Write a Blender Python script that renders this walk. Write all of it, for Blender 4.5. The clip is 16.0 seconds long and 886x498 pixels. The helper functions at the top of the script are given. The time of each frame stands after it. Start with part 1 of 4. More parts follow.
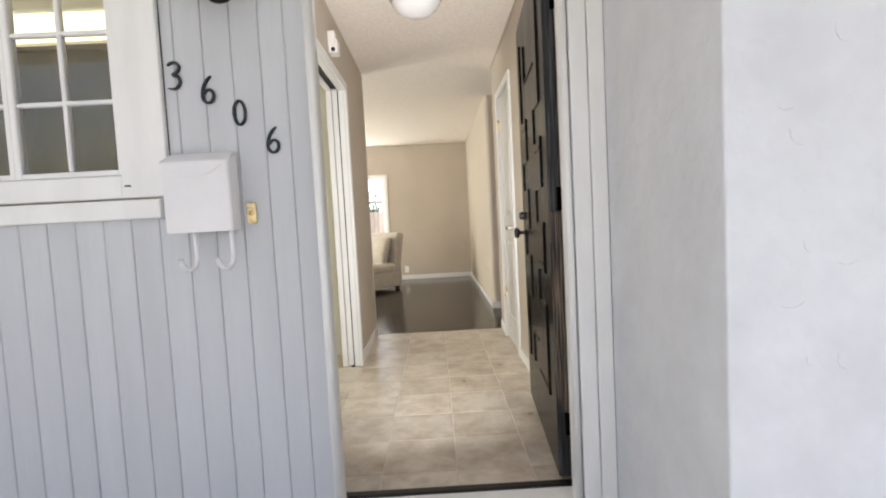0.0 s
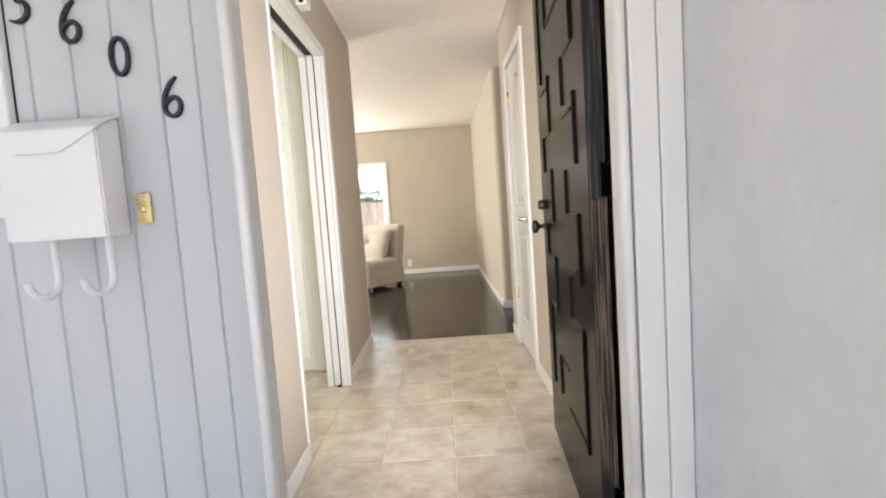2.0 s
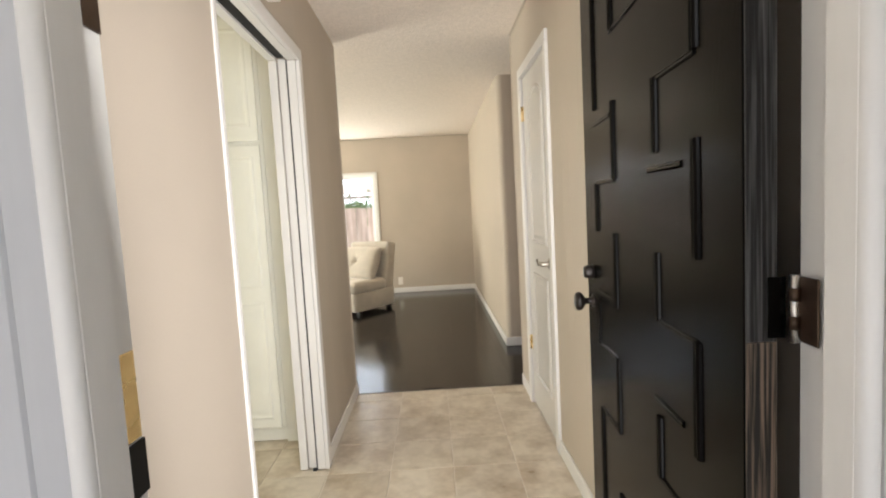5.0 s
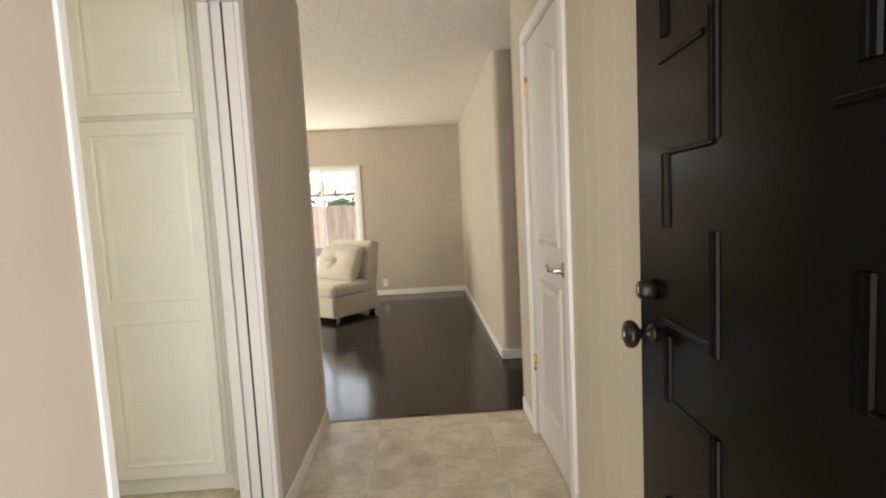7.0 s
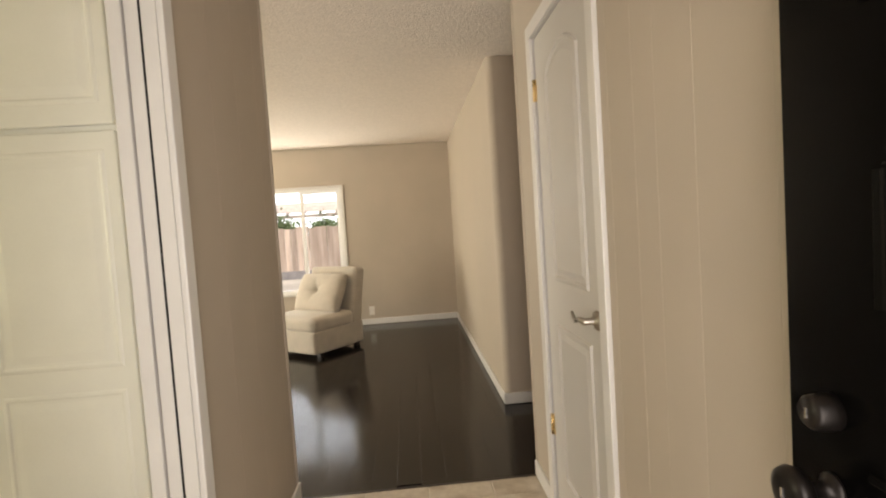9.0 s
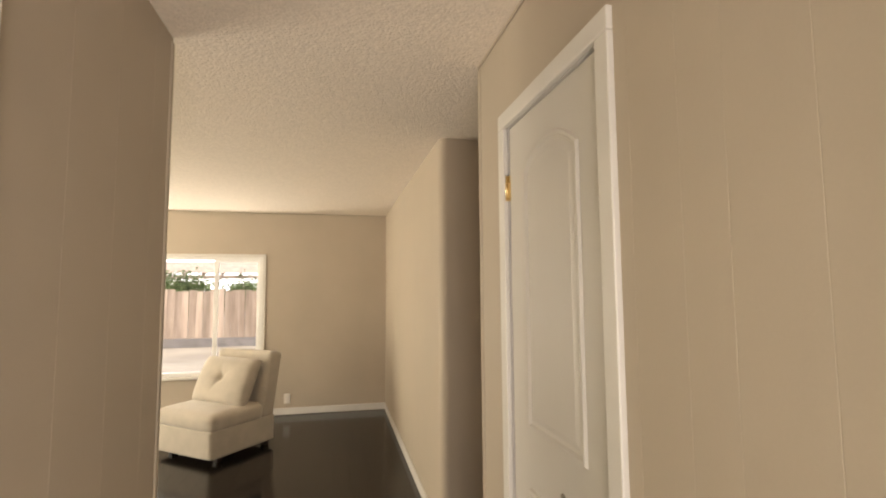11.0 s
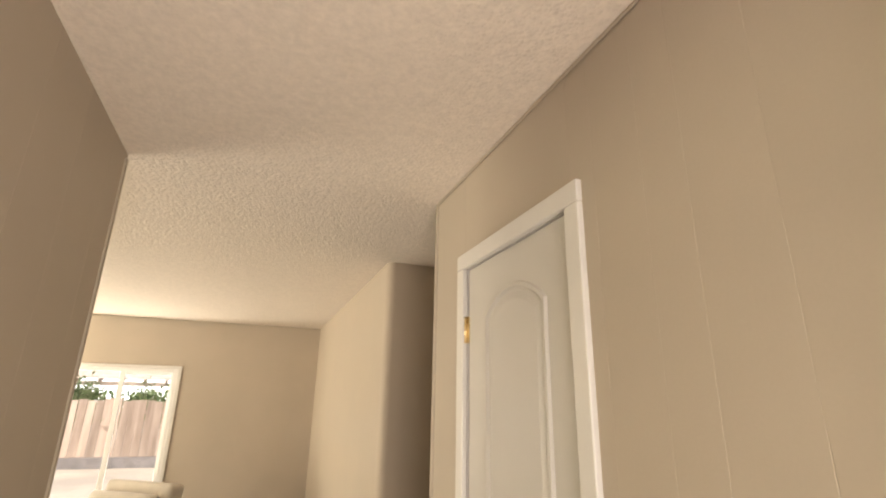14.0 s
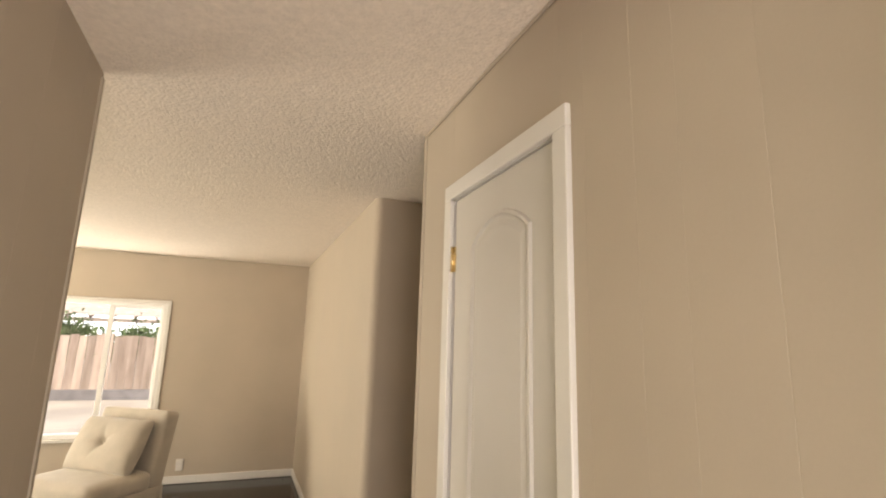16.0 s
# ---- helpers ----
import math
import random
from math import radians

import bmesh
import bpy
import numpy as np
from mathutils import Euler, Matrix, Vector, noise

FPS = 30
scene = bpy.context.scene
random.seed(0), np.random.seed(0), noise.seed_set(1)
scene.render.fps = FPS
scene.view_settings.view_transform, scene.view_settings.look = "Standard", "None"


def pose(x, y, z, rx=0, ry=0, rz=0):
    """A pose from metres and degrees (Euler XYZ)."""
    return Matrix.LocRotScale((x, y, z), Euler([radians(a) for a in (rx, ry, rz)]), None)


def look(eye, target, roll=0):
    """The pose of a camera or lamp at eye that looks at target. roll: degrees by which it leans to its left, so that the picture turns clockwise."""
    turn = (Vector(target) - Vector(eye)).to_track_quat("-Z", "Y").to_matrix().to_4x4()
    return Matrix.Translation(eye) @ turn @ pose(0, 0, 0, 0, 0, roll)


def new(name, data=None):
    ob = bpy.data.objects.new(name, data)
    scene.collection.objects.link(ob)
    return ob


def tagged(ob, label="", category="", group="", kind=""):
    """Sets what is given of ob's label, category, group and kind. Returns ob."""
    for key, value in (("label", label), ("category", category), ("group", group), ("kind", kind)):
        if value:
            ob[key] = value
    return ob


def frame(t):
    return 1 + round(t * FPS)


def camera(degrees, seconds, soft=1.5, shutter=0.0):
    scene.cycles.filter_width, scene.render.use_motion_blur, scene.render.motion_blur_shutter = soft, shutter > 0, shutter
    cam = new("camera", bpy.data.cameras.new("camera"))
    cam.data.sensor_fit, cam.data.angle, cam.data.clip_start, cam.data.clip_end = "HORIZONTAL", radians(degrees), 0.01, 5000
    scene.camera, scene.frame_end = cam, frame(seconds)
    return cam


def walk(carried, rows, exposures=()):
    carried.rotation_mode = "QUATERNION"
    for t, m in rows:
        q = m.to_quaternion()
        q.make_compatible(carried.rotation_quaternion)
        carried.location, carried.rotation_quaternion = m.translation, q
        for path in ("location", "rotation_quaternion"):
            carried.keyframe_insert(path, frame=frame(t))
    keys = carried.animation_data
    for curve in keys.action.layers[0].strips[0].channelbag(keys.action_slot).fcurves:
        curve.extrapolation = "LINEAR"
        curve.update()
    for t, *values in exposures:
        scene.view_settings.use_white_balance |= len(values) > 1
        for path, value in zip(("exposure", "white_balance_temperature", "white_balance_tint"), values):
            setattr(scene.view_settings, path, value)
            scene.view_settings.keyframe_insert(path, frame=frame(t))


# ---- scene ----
cam = camera(84.5, 16.0, soft=2.0)
PATH = [
    (0, (0.041, 0.063, 1.041), (0.07, 2.059, 0.923), -3.0),
    (0.5, (0.056, 0.214, 1.042), (0.109, 2.21, 0.924), -3.5),
    (1, (0.084, 0.393, 1.043), (0.163, 2.386, 0.902), -4.9),
    (1.5, (0.105, 0.543, 1.051), (0.156, 2.538, 0.917), -4.8),
    (2, (0.094, 0.649, 1.051), (0.089, 2.642, 0.89), -4.0),
    (2.5, (0.073, 0.788, 1.068), (0.052, 2.781, 0.907), -3.7),
    (3, (0.047, 0.946, 1.128), (0.07, 2.943, 1.014), -2.7),
    (3.5, (0.033, 1.043, 1.209), (0.092, 3.037, 1.062), -2.5),
    (4, (0.028, 1.088, 1.261), (0.079, 3.08, 1.098), -2.5),
    (4.2, (0.026, 1.111, 1.265), (0.075, 3.104, 1.102), -2.6),
    (6.5, (0.074, 1.622, 1.241), (0.104, 3.616, 1.092), -3.8),
    (7, (0.067, 1.777, 1.234), (0.15, 3.768, 1.066), -2.9),
    (7.5, (0.05, 1.899, 1.248), (0.185, 3.889, 1.097), -3.1),
    (8, (0.046, 1.989, 1.247), (0.174, 3.979, 1.093), -2.9),
    (8.2, (0.045, 2.03, 1.247), (0.157, 4.022, 1.105), -3.3),
    (10.3, (0.109, 2.573, 1.421), (0.36, 4.557, 1.438), -3.1),
    (10.5, (0.103, 2.606, 1.436), (0.397, 4.583, 1.494), -2.0),
    (11, (0.045, 2.68, 1.47), (0.475, 4.626, 1.635), -0.4),
    (11.5, (0.001, 2.724, 1.512), (0.524, 4.634, 1.794), 0.3),
    (12, (-0.018, 2.746, 1.539), (0.553, 4.62, 1.941), 1.3),
    (12.5, (-0.026, 2.748, 1.554), (0.583, 4.589, 2.041), 1.8),
    (13, (-0.037, 2.736, 1.57), (0.603, 4.55, 2.117), 1.5),
    (13.5, (-0.039, 2.731, 1.581), (0.614, 4.524, 2.18), 1.2),
    (14, (-0.037, 2.727, 1.581), (0.628, 4.515, 2.181), 1.1),
    (14.5, (-0.037, 2.728, 1.577), (0.631, 4.525, 2.147), 1.1),
    (15, (-0.033, 2.727, 1.565), (0.639, 4.538, 2.086), 1.5),
    (15.5, (-0.03, 2.728, 1.546), (0.666, 4.545, 2.008), 1.6),
    (16, (-0.028, 2.728, 1.53), (0.703, 4.55, 1.911), 1.7),
]
EXPOSURES = [(0.0, 0.42, 5850, 10), (0.7, 0.54, 5850, 10), (2.0, 0.62, 5850, 10), (4.0, 0.52, 5950, 10), (6.5, 0.17, 6200, 11), (8.0, 0.0, 6350, 12), (10.5, -0.05, 7150, 14), (13.0, 0.24, 7150, 15), (16.0, 0.14, 6950, 15)]
walk(cam, [(t, look(eye, target, roll)) for t, eye, target, roll in PATH], EXPOSURES)

# ---- world, sun, window light and added fill lamps ----
SUN_ELEVATION, SUN_AZIMUTH = radians(60), radians(-150)   # azimuth from +y towards +x
world = bpy.data.worlds.new("sky")
scene.world = world
world.use_nodes = True
sky = world.node_tree.nodes.new("ShaderNodeTexSky")
sky.sky_type, sky.sun_disc = "NISHITA", False
sky.sun_elevation, sky.sun_rotation = SUN_ELEVATION, SUN_AZIMUTH
sky.dust_density, sky.ozone_density = 5.0, 0.6
background = world.node_tree.nodes["Background"]
background.inputs["Strength"].default_value = 0.15
world.node_tree.links.new(sky.outputs[0], background.inputs[0])
sun = new("sun", bpy.data.lights.new("sun", "SUN"))
sun.data.energy, sun.data.angle, sun.data.color = 5.0, radians(0.6), (1.0, 0.95, 0.87)
to_sun = Vector((math.sin(SUN_AZIMUTH) * math.cos(SUN_ELEVATION), math.cos(SUN_AZIMUTH) * math.cos(SUN_ELEVATION), math.sin(SUN_ELEVATION)))
sun.matrix_world = look((0, 0, 30), Vector((0, 0, 30)) - to_sun)


def daylight_panel(name, eye, target, width, height, watts, colour, spread=180):
    """An area lamp for daylight, in a window's opening or as added fill."""
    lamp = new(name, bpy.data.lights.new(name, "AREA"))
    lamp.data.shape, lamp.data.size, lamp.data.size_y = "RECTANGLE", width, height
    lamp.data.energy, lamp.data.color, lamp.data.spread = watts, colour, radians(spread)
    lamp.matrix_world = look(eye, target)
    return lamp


daylight_panel("living_window_light", (-4.62, 7.0, 1.25), (0, 7.0, 3.5), 2.3, 1.9, 185, (0.985, 0.935, 0.75))
# Added fill inside the doorway, in place of sky light and ground bounce.
daylight_panel("doorway_fill_light", (0.05, 1.93, 1.06), (-0.11, 2.91, 1.23), 0.66, 1.84, 17.5, (1.0, 0.945, 0.885), 138)
# Added yellowish fill from out of view, to brighten the pantry cabinets.
daylight_panel("kitchen_fill_light", (-4.12, 3.0, 1.45), (0, 3.0, 1.45), 1.3, 1.0, 33, (1.0, 0.97, 0.66))
# Added lamp hidden outside below the sill, imitating bounce off sunlit ground.
daylight_panel("patio_bounce_fill", (-1.62, 9.16, 0.36), (-1.62, 8.5, 1.6), 1.6, 0.3, 38, (1.0, 0.95, 0.84))


# ---- materials ----
def material(name, colour, rough=0.6, metal=0.0, vary=0.08, scale=6.0, grain=60.0, bump=0.15, depth=0.002, stretch=(1, 1, 1), dark=None, spots=0.0, random_shade=0.0, coat=0.0, sheen=0.0, kind="NOISE", rough_vary=0.12, specular=0.5, edge=(0.32, 0.68)):
    """A painted, wooden, mineral or woven surface: colour that varies at two scales, and relief."""
    m = bpy.data.materials.new(name)
    m.use_nodes = True
    nt = m.node_tree
    n, link = nt.nodes, nt.links.new
    shader = n["Principled BSDF"]
    coord = n.new("ShaderNodeTexCoord")
    mapping = n.new("ShaderNodeMapping")
    mapping.inputs["Scale"].default_value = stretch
    link(coord.outputs["Object"], mapping.inputs["Vector"])
    place = mapping.outputs["Vector"]
    info = n.new("ShaderNodeObjectInfo")
    if random_shade:
        add = n.new("ShaderNodeVectorMath")
        add.operation = "MULTIPLY_ADD"
        link(info.outputs["Random"], add.inputs[0])
        add.inputs[1].default_value = (37, 53, 29)
        link(place, add.inputs[2])
        place = add.outputs[0]
    broad = n.new("ShaderNodeTexNoise")
    broad.inputs["Scale"].default_value, broad.inputs["Detail"].default_value = scale, 6
    link(place, broad.inputs["Vector"])
    fine = n.new("ShaderNodeTexNoise" if kind == "NOISE" else "ShaderNodeTexVoronoi")
    fine.inputs["Scale"].default_value = grain
    link(place, fine.inputs["Vector"])
    fine_value = fine.outputs["Fac" if kind == "NOISE" else "Distance"]
    low = [c * (1 - vary) for c in colour] if dark is None else dark
    high = [min(1, c * (1 + vary)) for c in colour]
    ramp = n.new("ShaderNodeValToRGB")
    ramp.color_ramp.elements[0].position, ramp.color_ramp.elements[1].position = edge
    ramp.color_ramp.elements[0].color, ramp.color_ramp.elements[1].color = (*low, 1), (*high, 1)
    link(broad.outputs["Fac"], ramp.inputs["Fac"])
    tint = n.new("ShaderNodeMix")
    tint.data_type, tint.blend_type = "RGBA", "MULTIPLY"
    tint.inputs["Factor"].default_value = 1.0
    fine_ramp = n.new("ShaderNodeMapRange")
    fine_ramp.inputs["To Min"].default_value, fine_ramp.inputs["To Max"].default_value = 1 - vary * 0.8 - spots, 1.0 + vary * 0.4
    link(fine_value, fine_ramp.inputs["Value"])
    link(ramp.outputs["Color"], tint.inputs["A"])
    link(fine_ramp.outputs[0], tint.inputs["B"])
    colour_out = tint.outputs["Result"]
    if random_shade:
        shade = n.new("ShaderNodeMapRange")
        shade.inputs["To Min"].default_value, shade.inputs["To Max"].default_value = 1 - random_shade, 1 + random_shade
        link(info.outputs["Random"], shade.inputs["Value"])
        again = n.new("ShaderNodeMix")
        again.data_type, again.blend_type = "RGBA", "MULTIPLY"
        again.inputs["Factor"].default_value = 1.0
        link(colour_out, again.inputs["A"])
        link(shade.outputs[0], again.inputs["B"])
        colour_out = again.outputs["Result"]
    link(colour_out, shader.inputs["Base Color"])
    gloss = n.new("ShaderNodeMapRange")
    gloss.inputs["To Min"].default_value, gloss.inputs["To Max"].default_value = max(0.03, rough - rough_vary), min(1, rough + rough_vary)
    link(broad.outputs["Fac"], gloss.inputs["Value"])
    link(gloss.outputs[0], shader.inputs["Roughness"])
    shader.inputs["Metallic"].default_value = metal
    shader.inputs["Specular IOR Level"].default_value = specular
    shader.inputs["Coat Weight"].default_value = coat
    shader.inputs["Sheen Weight"].default_value = sheen
    if bump:
        both = n.new("ShaderNodeMath")
        both.operation = "MULTIPLY_ADD"
        link(fine_value, both.inputs[0])
        both.inputs[1].default_value = 0.6 if kind == "NOISE" else -0.9
        link(broad.outputs["Fac"], both.inputs[2])
        relief = n.new("ShaderNodeBump")
        relief.inputs["Strength"].default_value, relief.inputs["Distance"].default_value = bump, depth
        link(both.outputs[0], relief.inputs["Height"])
        link(relief.outputs["Normal"], shader.inputs["Normal"])
    return m


def glass_material(name, tint=(1, 1, 1)):
    m = bpy.data.materials.new(name)
    m.use_nodes = True
    shader = m.node_tree.nodes["Principled BSDF"]
    shader.inputs["Base Color"].default_value = (*tint, 1)
    shader.inputs["Roughness"].default_value = 0.02
    shader.inputs["Transmission Weight"].default_value = 1.0
    shader.inputs["IOR"].default_value = 1.45
    return m


def glow_material(name, colour, strength):
    m = bpy.data.materials.new(name)
    m.use_nodes = True
    shader = m.node_tree.nodes["Principled BSDF"]
    shader.inputs["Base Color"].default_value = (*colour, 1)
    shader.inputs["Emission Color"].default_value = (*colour, 1)
    shader.inputs["Emission Strength"].default_value = strength
    return m


WALL = material("greige_wall_paint", (0.465, 0.40, 0.322), 0.62, vary=0.04, scale=2.2, grain=160, bump=0.12, depth=0.001)
CEILING = material("popcorn_ceiling_paint", (0.85, 0.765, 0.675), 0.9, vary=0.05, scale=45, grain=85, bump=0.45, depth=0.006, kind="VORONOI")
TRIM = material("white_semi_gloss_trim", (0.71, 0.69, 0.66), 0.34, vary=0.03, scale=5, grain=120, bump=0.06, depth=0.001)
DOOR_WHITE = material("white_door_paint", (0.58, 0.555, 0.515), 0.4, vary=0.025, scale=4, grain=200, bump=0.1, depth=0.0008)
CABINET = material("cream_cabinet_paint", (0.79, 0.79, 0.72), 0.42, vary=0.03, scale=4, grain=150, bump=0.06, depth=0.0008)
SIDING = material("pale_grey_siding_paint", (0.575, 0.58, 0.59), 0.55, vary=0.05, scale=7, grain=90, bump=0.25, depth=0.0015, stretch=(1, 1, 0.08), random_shade=0.025)
STUCCO = material("white_stucco_paint", (0.70, 0.705, 0.715), 0.75, vary=0.06, scale=4.5, grain=22, bump=0.5, depth=0.012)
TRIM_OUT = material("white_exterior_trim_paint", (0.85, 0.835, 0.80), 0.45, vary=0.04, scale=8, grain=70, bump=0.2, depth=0.0015, stretch=(1, 1, 0.2))
BLACK = material("black_door_paint", (0.0022, 0.002, 0.0018), 0.24, vary=0.25, scale=5, grain=140, bump=0.18, depth=0.001, stretch=(1, 1, 0.3), rough_vary=0.06, specular=0.08)
WORN = material("worn_door_edge_wood", (0.26, 0.19, 0.135), 0.45, vary=0.25, scale=230, grain=14, bump=0.5, depth=0.002, stretch=(1, 1, 0.022), dark=(0.006, 0.0055, 0.005), edge=(0.43, 0.63), spots=0.5)
SCUFFED = material("scuffed_black_edge_paint", (0.10, 0.10, 0.10), 0.35, vary=0.3, scale=260, grain=18, bump=0.4, depth=0.0015, stretch=(1, 1, 0.02), dark=(0.008, 0.008, 0.009), edge=(0.46, 0.8))
TILE = material("beige_ceramic_tile", (0.59, 0.53, 0.435), 0.33, vary=0.12, scale=7, grain=28, bump=0.12, depth=0.002, dark=(0.42, 0.335, 0.245), random_shade=0.05, spots=0.06, edge=(0.27, 0.62))
GROUT = material("pale_tile_grout", (0.70, 0.64, 0.56), 0.85, vary=0.1, scale=14, grain=200, bump=0.3, depth=0.001)
PLANK = material("dark_walnut_floorboard", (0.011, 0.0075, 0.006), 0.14, vary=0.3, scale=6, grain=80, bump=0.12, depth=0.0008, stretch=(1, 0.07, 1), random_shade=0.15, rough_vary=0.04, specular=0.40)
UNDERFLOOR = material("dark_floor_joint", (0.012, 0.009, 0.008), 0.6, vary=0.2, bump=0)
FABRIC = material("cream_chair_fabric", (0.43, 0.385, 0.32), 0.85, vary=0.07, scale=9, grain=420, bump=0.35, depth=0.0015, sheen=0.4)
LEG = material("espresso_wood_leg", (0.03, 0.02, 0.015), 0.35, vary=0.3, scale=12, grain=80, bump=0.1, depth=0.001)
MAILBOX = material("white_enamelled_steel", (0.82, 0.80, 0.79), 0.36, vary=0.03, scale=7, grain=150, bump=0.06, depth=0.0008)
NUMERAL = material("black_painted_numeral", (0.012, 0.012, 0.013), 0.28, vary=0.2, scale=20, grain=120, bump=0.1, depth=0.0005)
BRASS = material("polished_brass", (0.86, 0.68, 0.36), 0.28, metal=1.0, vary=0.08, scale=20, grain=180, bump=0.05, depth=0.0004)
NICKEL = material("satin_nickel", (0.42, 0.38, 0.33), 0.3, metal=1.0, vary=0.08, scale=20, grain=180, bump=0.04, depth=0.0004)
BRONZE = material("dark_oiled_bronze", (0.02, 0.016, 0.014), 0.36, metal=0.6, vary=0.2, scale=20, grain=150, bump=0.08, depth=0.0005)
BROWN_HINGE = material("brown_steel_hinge", (0.10, 0.065, 0.045), 0.35, metal=0.8, vary=0.2, scale=25, grain=150, bump=0.1, depth=0.0005)
STEEL = material("bright_steel_barrel", (0.75, 0.72, 0.68), 0.25, metal=1.0, vary=0.05, scale=25, grain=150, bump=0)
# Black for small dark parts, and for shade painted into recesses.
DARK = material("black_parts_and_recess_shade", (0.008, 0.008, 0.008), 0.7, vary=0.2, bump=0)
PLASTIC = material("off_white_plastic", (0.76, 0.72, 0.66), 0.4, vary=0.03, scale=9, grain=200, bump=0.04, depth=0.0005)
VINYL = material("white_vinyl_window_frame", (0.82, 0.81, 0.79), 0.38, vary=0.02, scale=6, grain=120, bump=0.04, depth=0.0005)
OPAL = material("opal_lamp_glass", (0.84, 0.83, 0.81), 0.18, vary=0.02, scale=4, grain=90, bump=0, coat=0.3)
CONCRETE = material("grey_concrete", (0.52, 0.50, 0.47), 0.8, vary=0.12, scale=3, grain=80, bump=0.35, depth=0.003)
FOOT_GREY = material("dull_grey_band", (0.24, 0.23, 0.235), 0.9, vary=0.2, scale=4, grain=30, bump=0.4, depth=0.01)
GROUND = material("pale_dry_ground", (0.38, 0.35, 0.30), 0.95, vary=0.18, scale=0.8, grain=14, bump=0.5, depth=0.02)
FENCE = material("weathered_redwood_board", (0.52, 0.425, 0.355), 0.8, vary=0.22, scale=5, grain=50, bump=0.4, depth=0.004, stretch=(1, 1, 0.12), dark=(0.34, 0.265, 0.215), random_shade=0.25)
RAFTER = material("patio_rafter_wood", (0.62, 0.52, 0.45), 0.75, vary=0.2, scale=5, grain=40, bump=0.35, depth=0.003, stretch=(1, 0.15, 1), random_shade=0.15)
BARK = material("tree_bark", (0.16, 0.12, 0.09), 0.9, vary=0.3, scale=8, grain=40, bump=0.6, depth=0.01, stretch=(1, 1, 0.3))
LEAF = material("tree_leaf", (0.12, 0.19, 0.07), 0.55, vary=0.35, scale=3, grain=20, bump=0.1, depth=0.002)
EAVE = material("white_eave_boards", (0.74, 0.73, 0.71), 0.6, vary=0.05, scale=5, grain=60, bump=0.2, depth=0.002)
SHADE = material("olive_shade_cloth", (0.25, 0.22, 0.10), 0.9, vary=0.12, scale=3, grain=300, bump=0.2, depth=0.001)
GLASS = glass_material("clear_window_glass")
HAZE = glow_material("bright_hazy_sky", (0.93, 0.97, 1.0), 1.5)
KITCHEN_GLOW = glow_material("warm_light_diffuser", (1.0, 0.93, 0.58), 1.3)


# ---- building helpers ----
def box(bm, x0, x1, y0, y1, z0, z1, bevel=0.0, segments=1):
    """A box into bm, with rounded edges if bevel is given."""
    made = bmesh.ops.create_cube(bm, size=1.0, matrix=Matrix.Translation(((x0 + x1) / 2, (y0 + y1) / 2, (z0 + z1) / 2)) @ Matrix.Diagonal((abs(x1 - x0), abs(y1 - y0), abs(z1 - z0), 1)))
    if bevel:
        edges = list({e for v in made["verts"] for e in v.link_edges})
        bmesh.ops.bevel(bm, geom=edges, offset=bevel, segments=segments, affect="EDGES", profile=0.5)
    return bm


def boxed(*sizes, bevel=0.0, segments=1):
    bm = bmesh.new()
    for s in sizes:
        box(bm, *s, bevel=bevel, segments=segments)
    return bm


def turned(profile, segments=24):
    """A body turned round the z axis from pairs of radius and height."""
    bm = bmesh.new()
    rings = []
    for r, z in profile:
        rings.append([bm.verts.new((r * math.cos(2 * math.pi * k / segments), r * math.sin(2 * math.pi * k / segments), z)) for k in range(segments)])
    for a, b in zip(rings, rings[1:]):
        for k in range(segments):
            bm.faces.new((a[k], a[(k + 1) % segments], b[(k + 1) % segments], b[k]))
    bm.faces.new(list(reversed(rings[0])))
    bm.faces.new(rings[-1])
    for f in bm.faces:
        f.smooth = True
    return bm


def tube(points, radius, sides=8, radii=None):
    """A round bar along points."""
    bm = bmesh.new()
    points = [Vector(p) for p in points]
    rings, side = [], None
    for i, p in enumerate(points):
        way = (points[min(i + 1, len(points) - 1)] - points[max(i - 1, 0)]).normalized()
        if side is None:
            side = way.orthogonal().normalized()
        side = (side - way * side.dot(way)).normalized()
        up = way.cross(side)
        r = radii[i] if radii else radius
        rings.append([bm.verts.new(p + r * (math.cos(2 * math.pi * k / sides) * side + math.sin(2 * math.pi * k / sides) * up)) for k in range(sides)])
    for a, b in zip(rings, rings[1:]):
        for k in range(sides):
            f = bm.faces.new((a[k], a[(k + 1) % sides], b[(k + 1) % sides], b[k]))
            f.smooth = True
    bm.faces.new(list(reversed(rings[0])))
    bm.faces.new(rings[-1])
    bmesh.ops.recalc_face_normals(bm, faces=bm.faces[:])
    return bm


def finish(bm, mat, name):
    me = bpy.data.meshes.new(name)
    bmesh.ops.recalc_face_normals(bm, faces=bm.faces[:])
    bm.to_mesh(me)
    bm.free()
    me.materials.append(mat)
    return me


def solid(name, bm, mat, label="", category="", kind="", group=""):
    """A thing, or a piece of the setting, that is one mesh."""
    return tagged(new(name, finish(bm, mat, name)), label, category, group, kind)


def thing(name, m, label, category, group="", kind=""):
    """An Empty at the base of a thing, for its parts."""
    ob = new(name)
    ob.matrix_world = m
    ob.empty_display_size = 0.1
    return tagged(ob, label, category, group, kind)


def part(name, bm, mat, parent, label="", m=None):
    ob = new(name, bm if isinstance(bm, bpy.types.Mesh) else finish(bm, mat, name))
    ob.parent = parent
    if m is not None:
        ob.matrix_basis = m
    return tagged(ob, label)


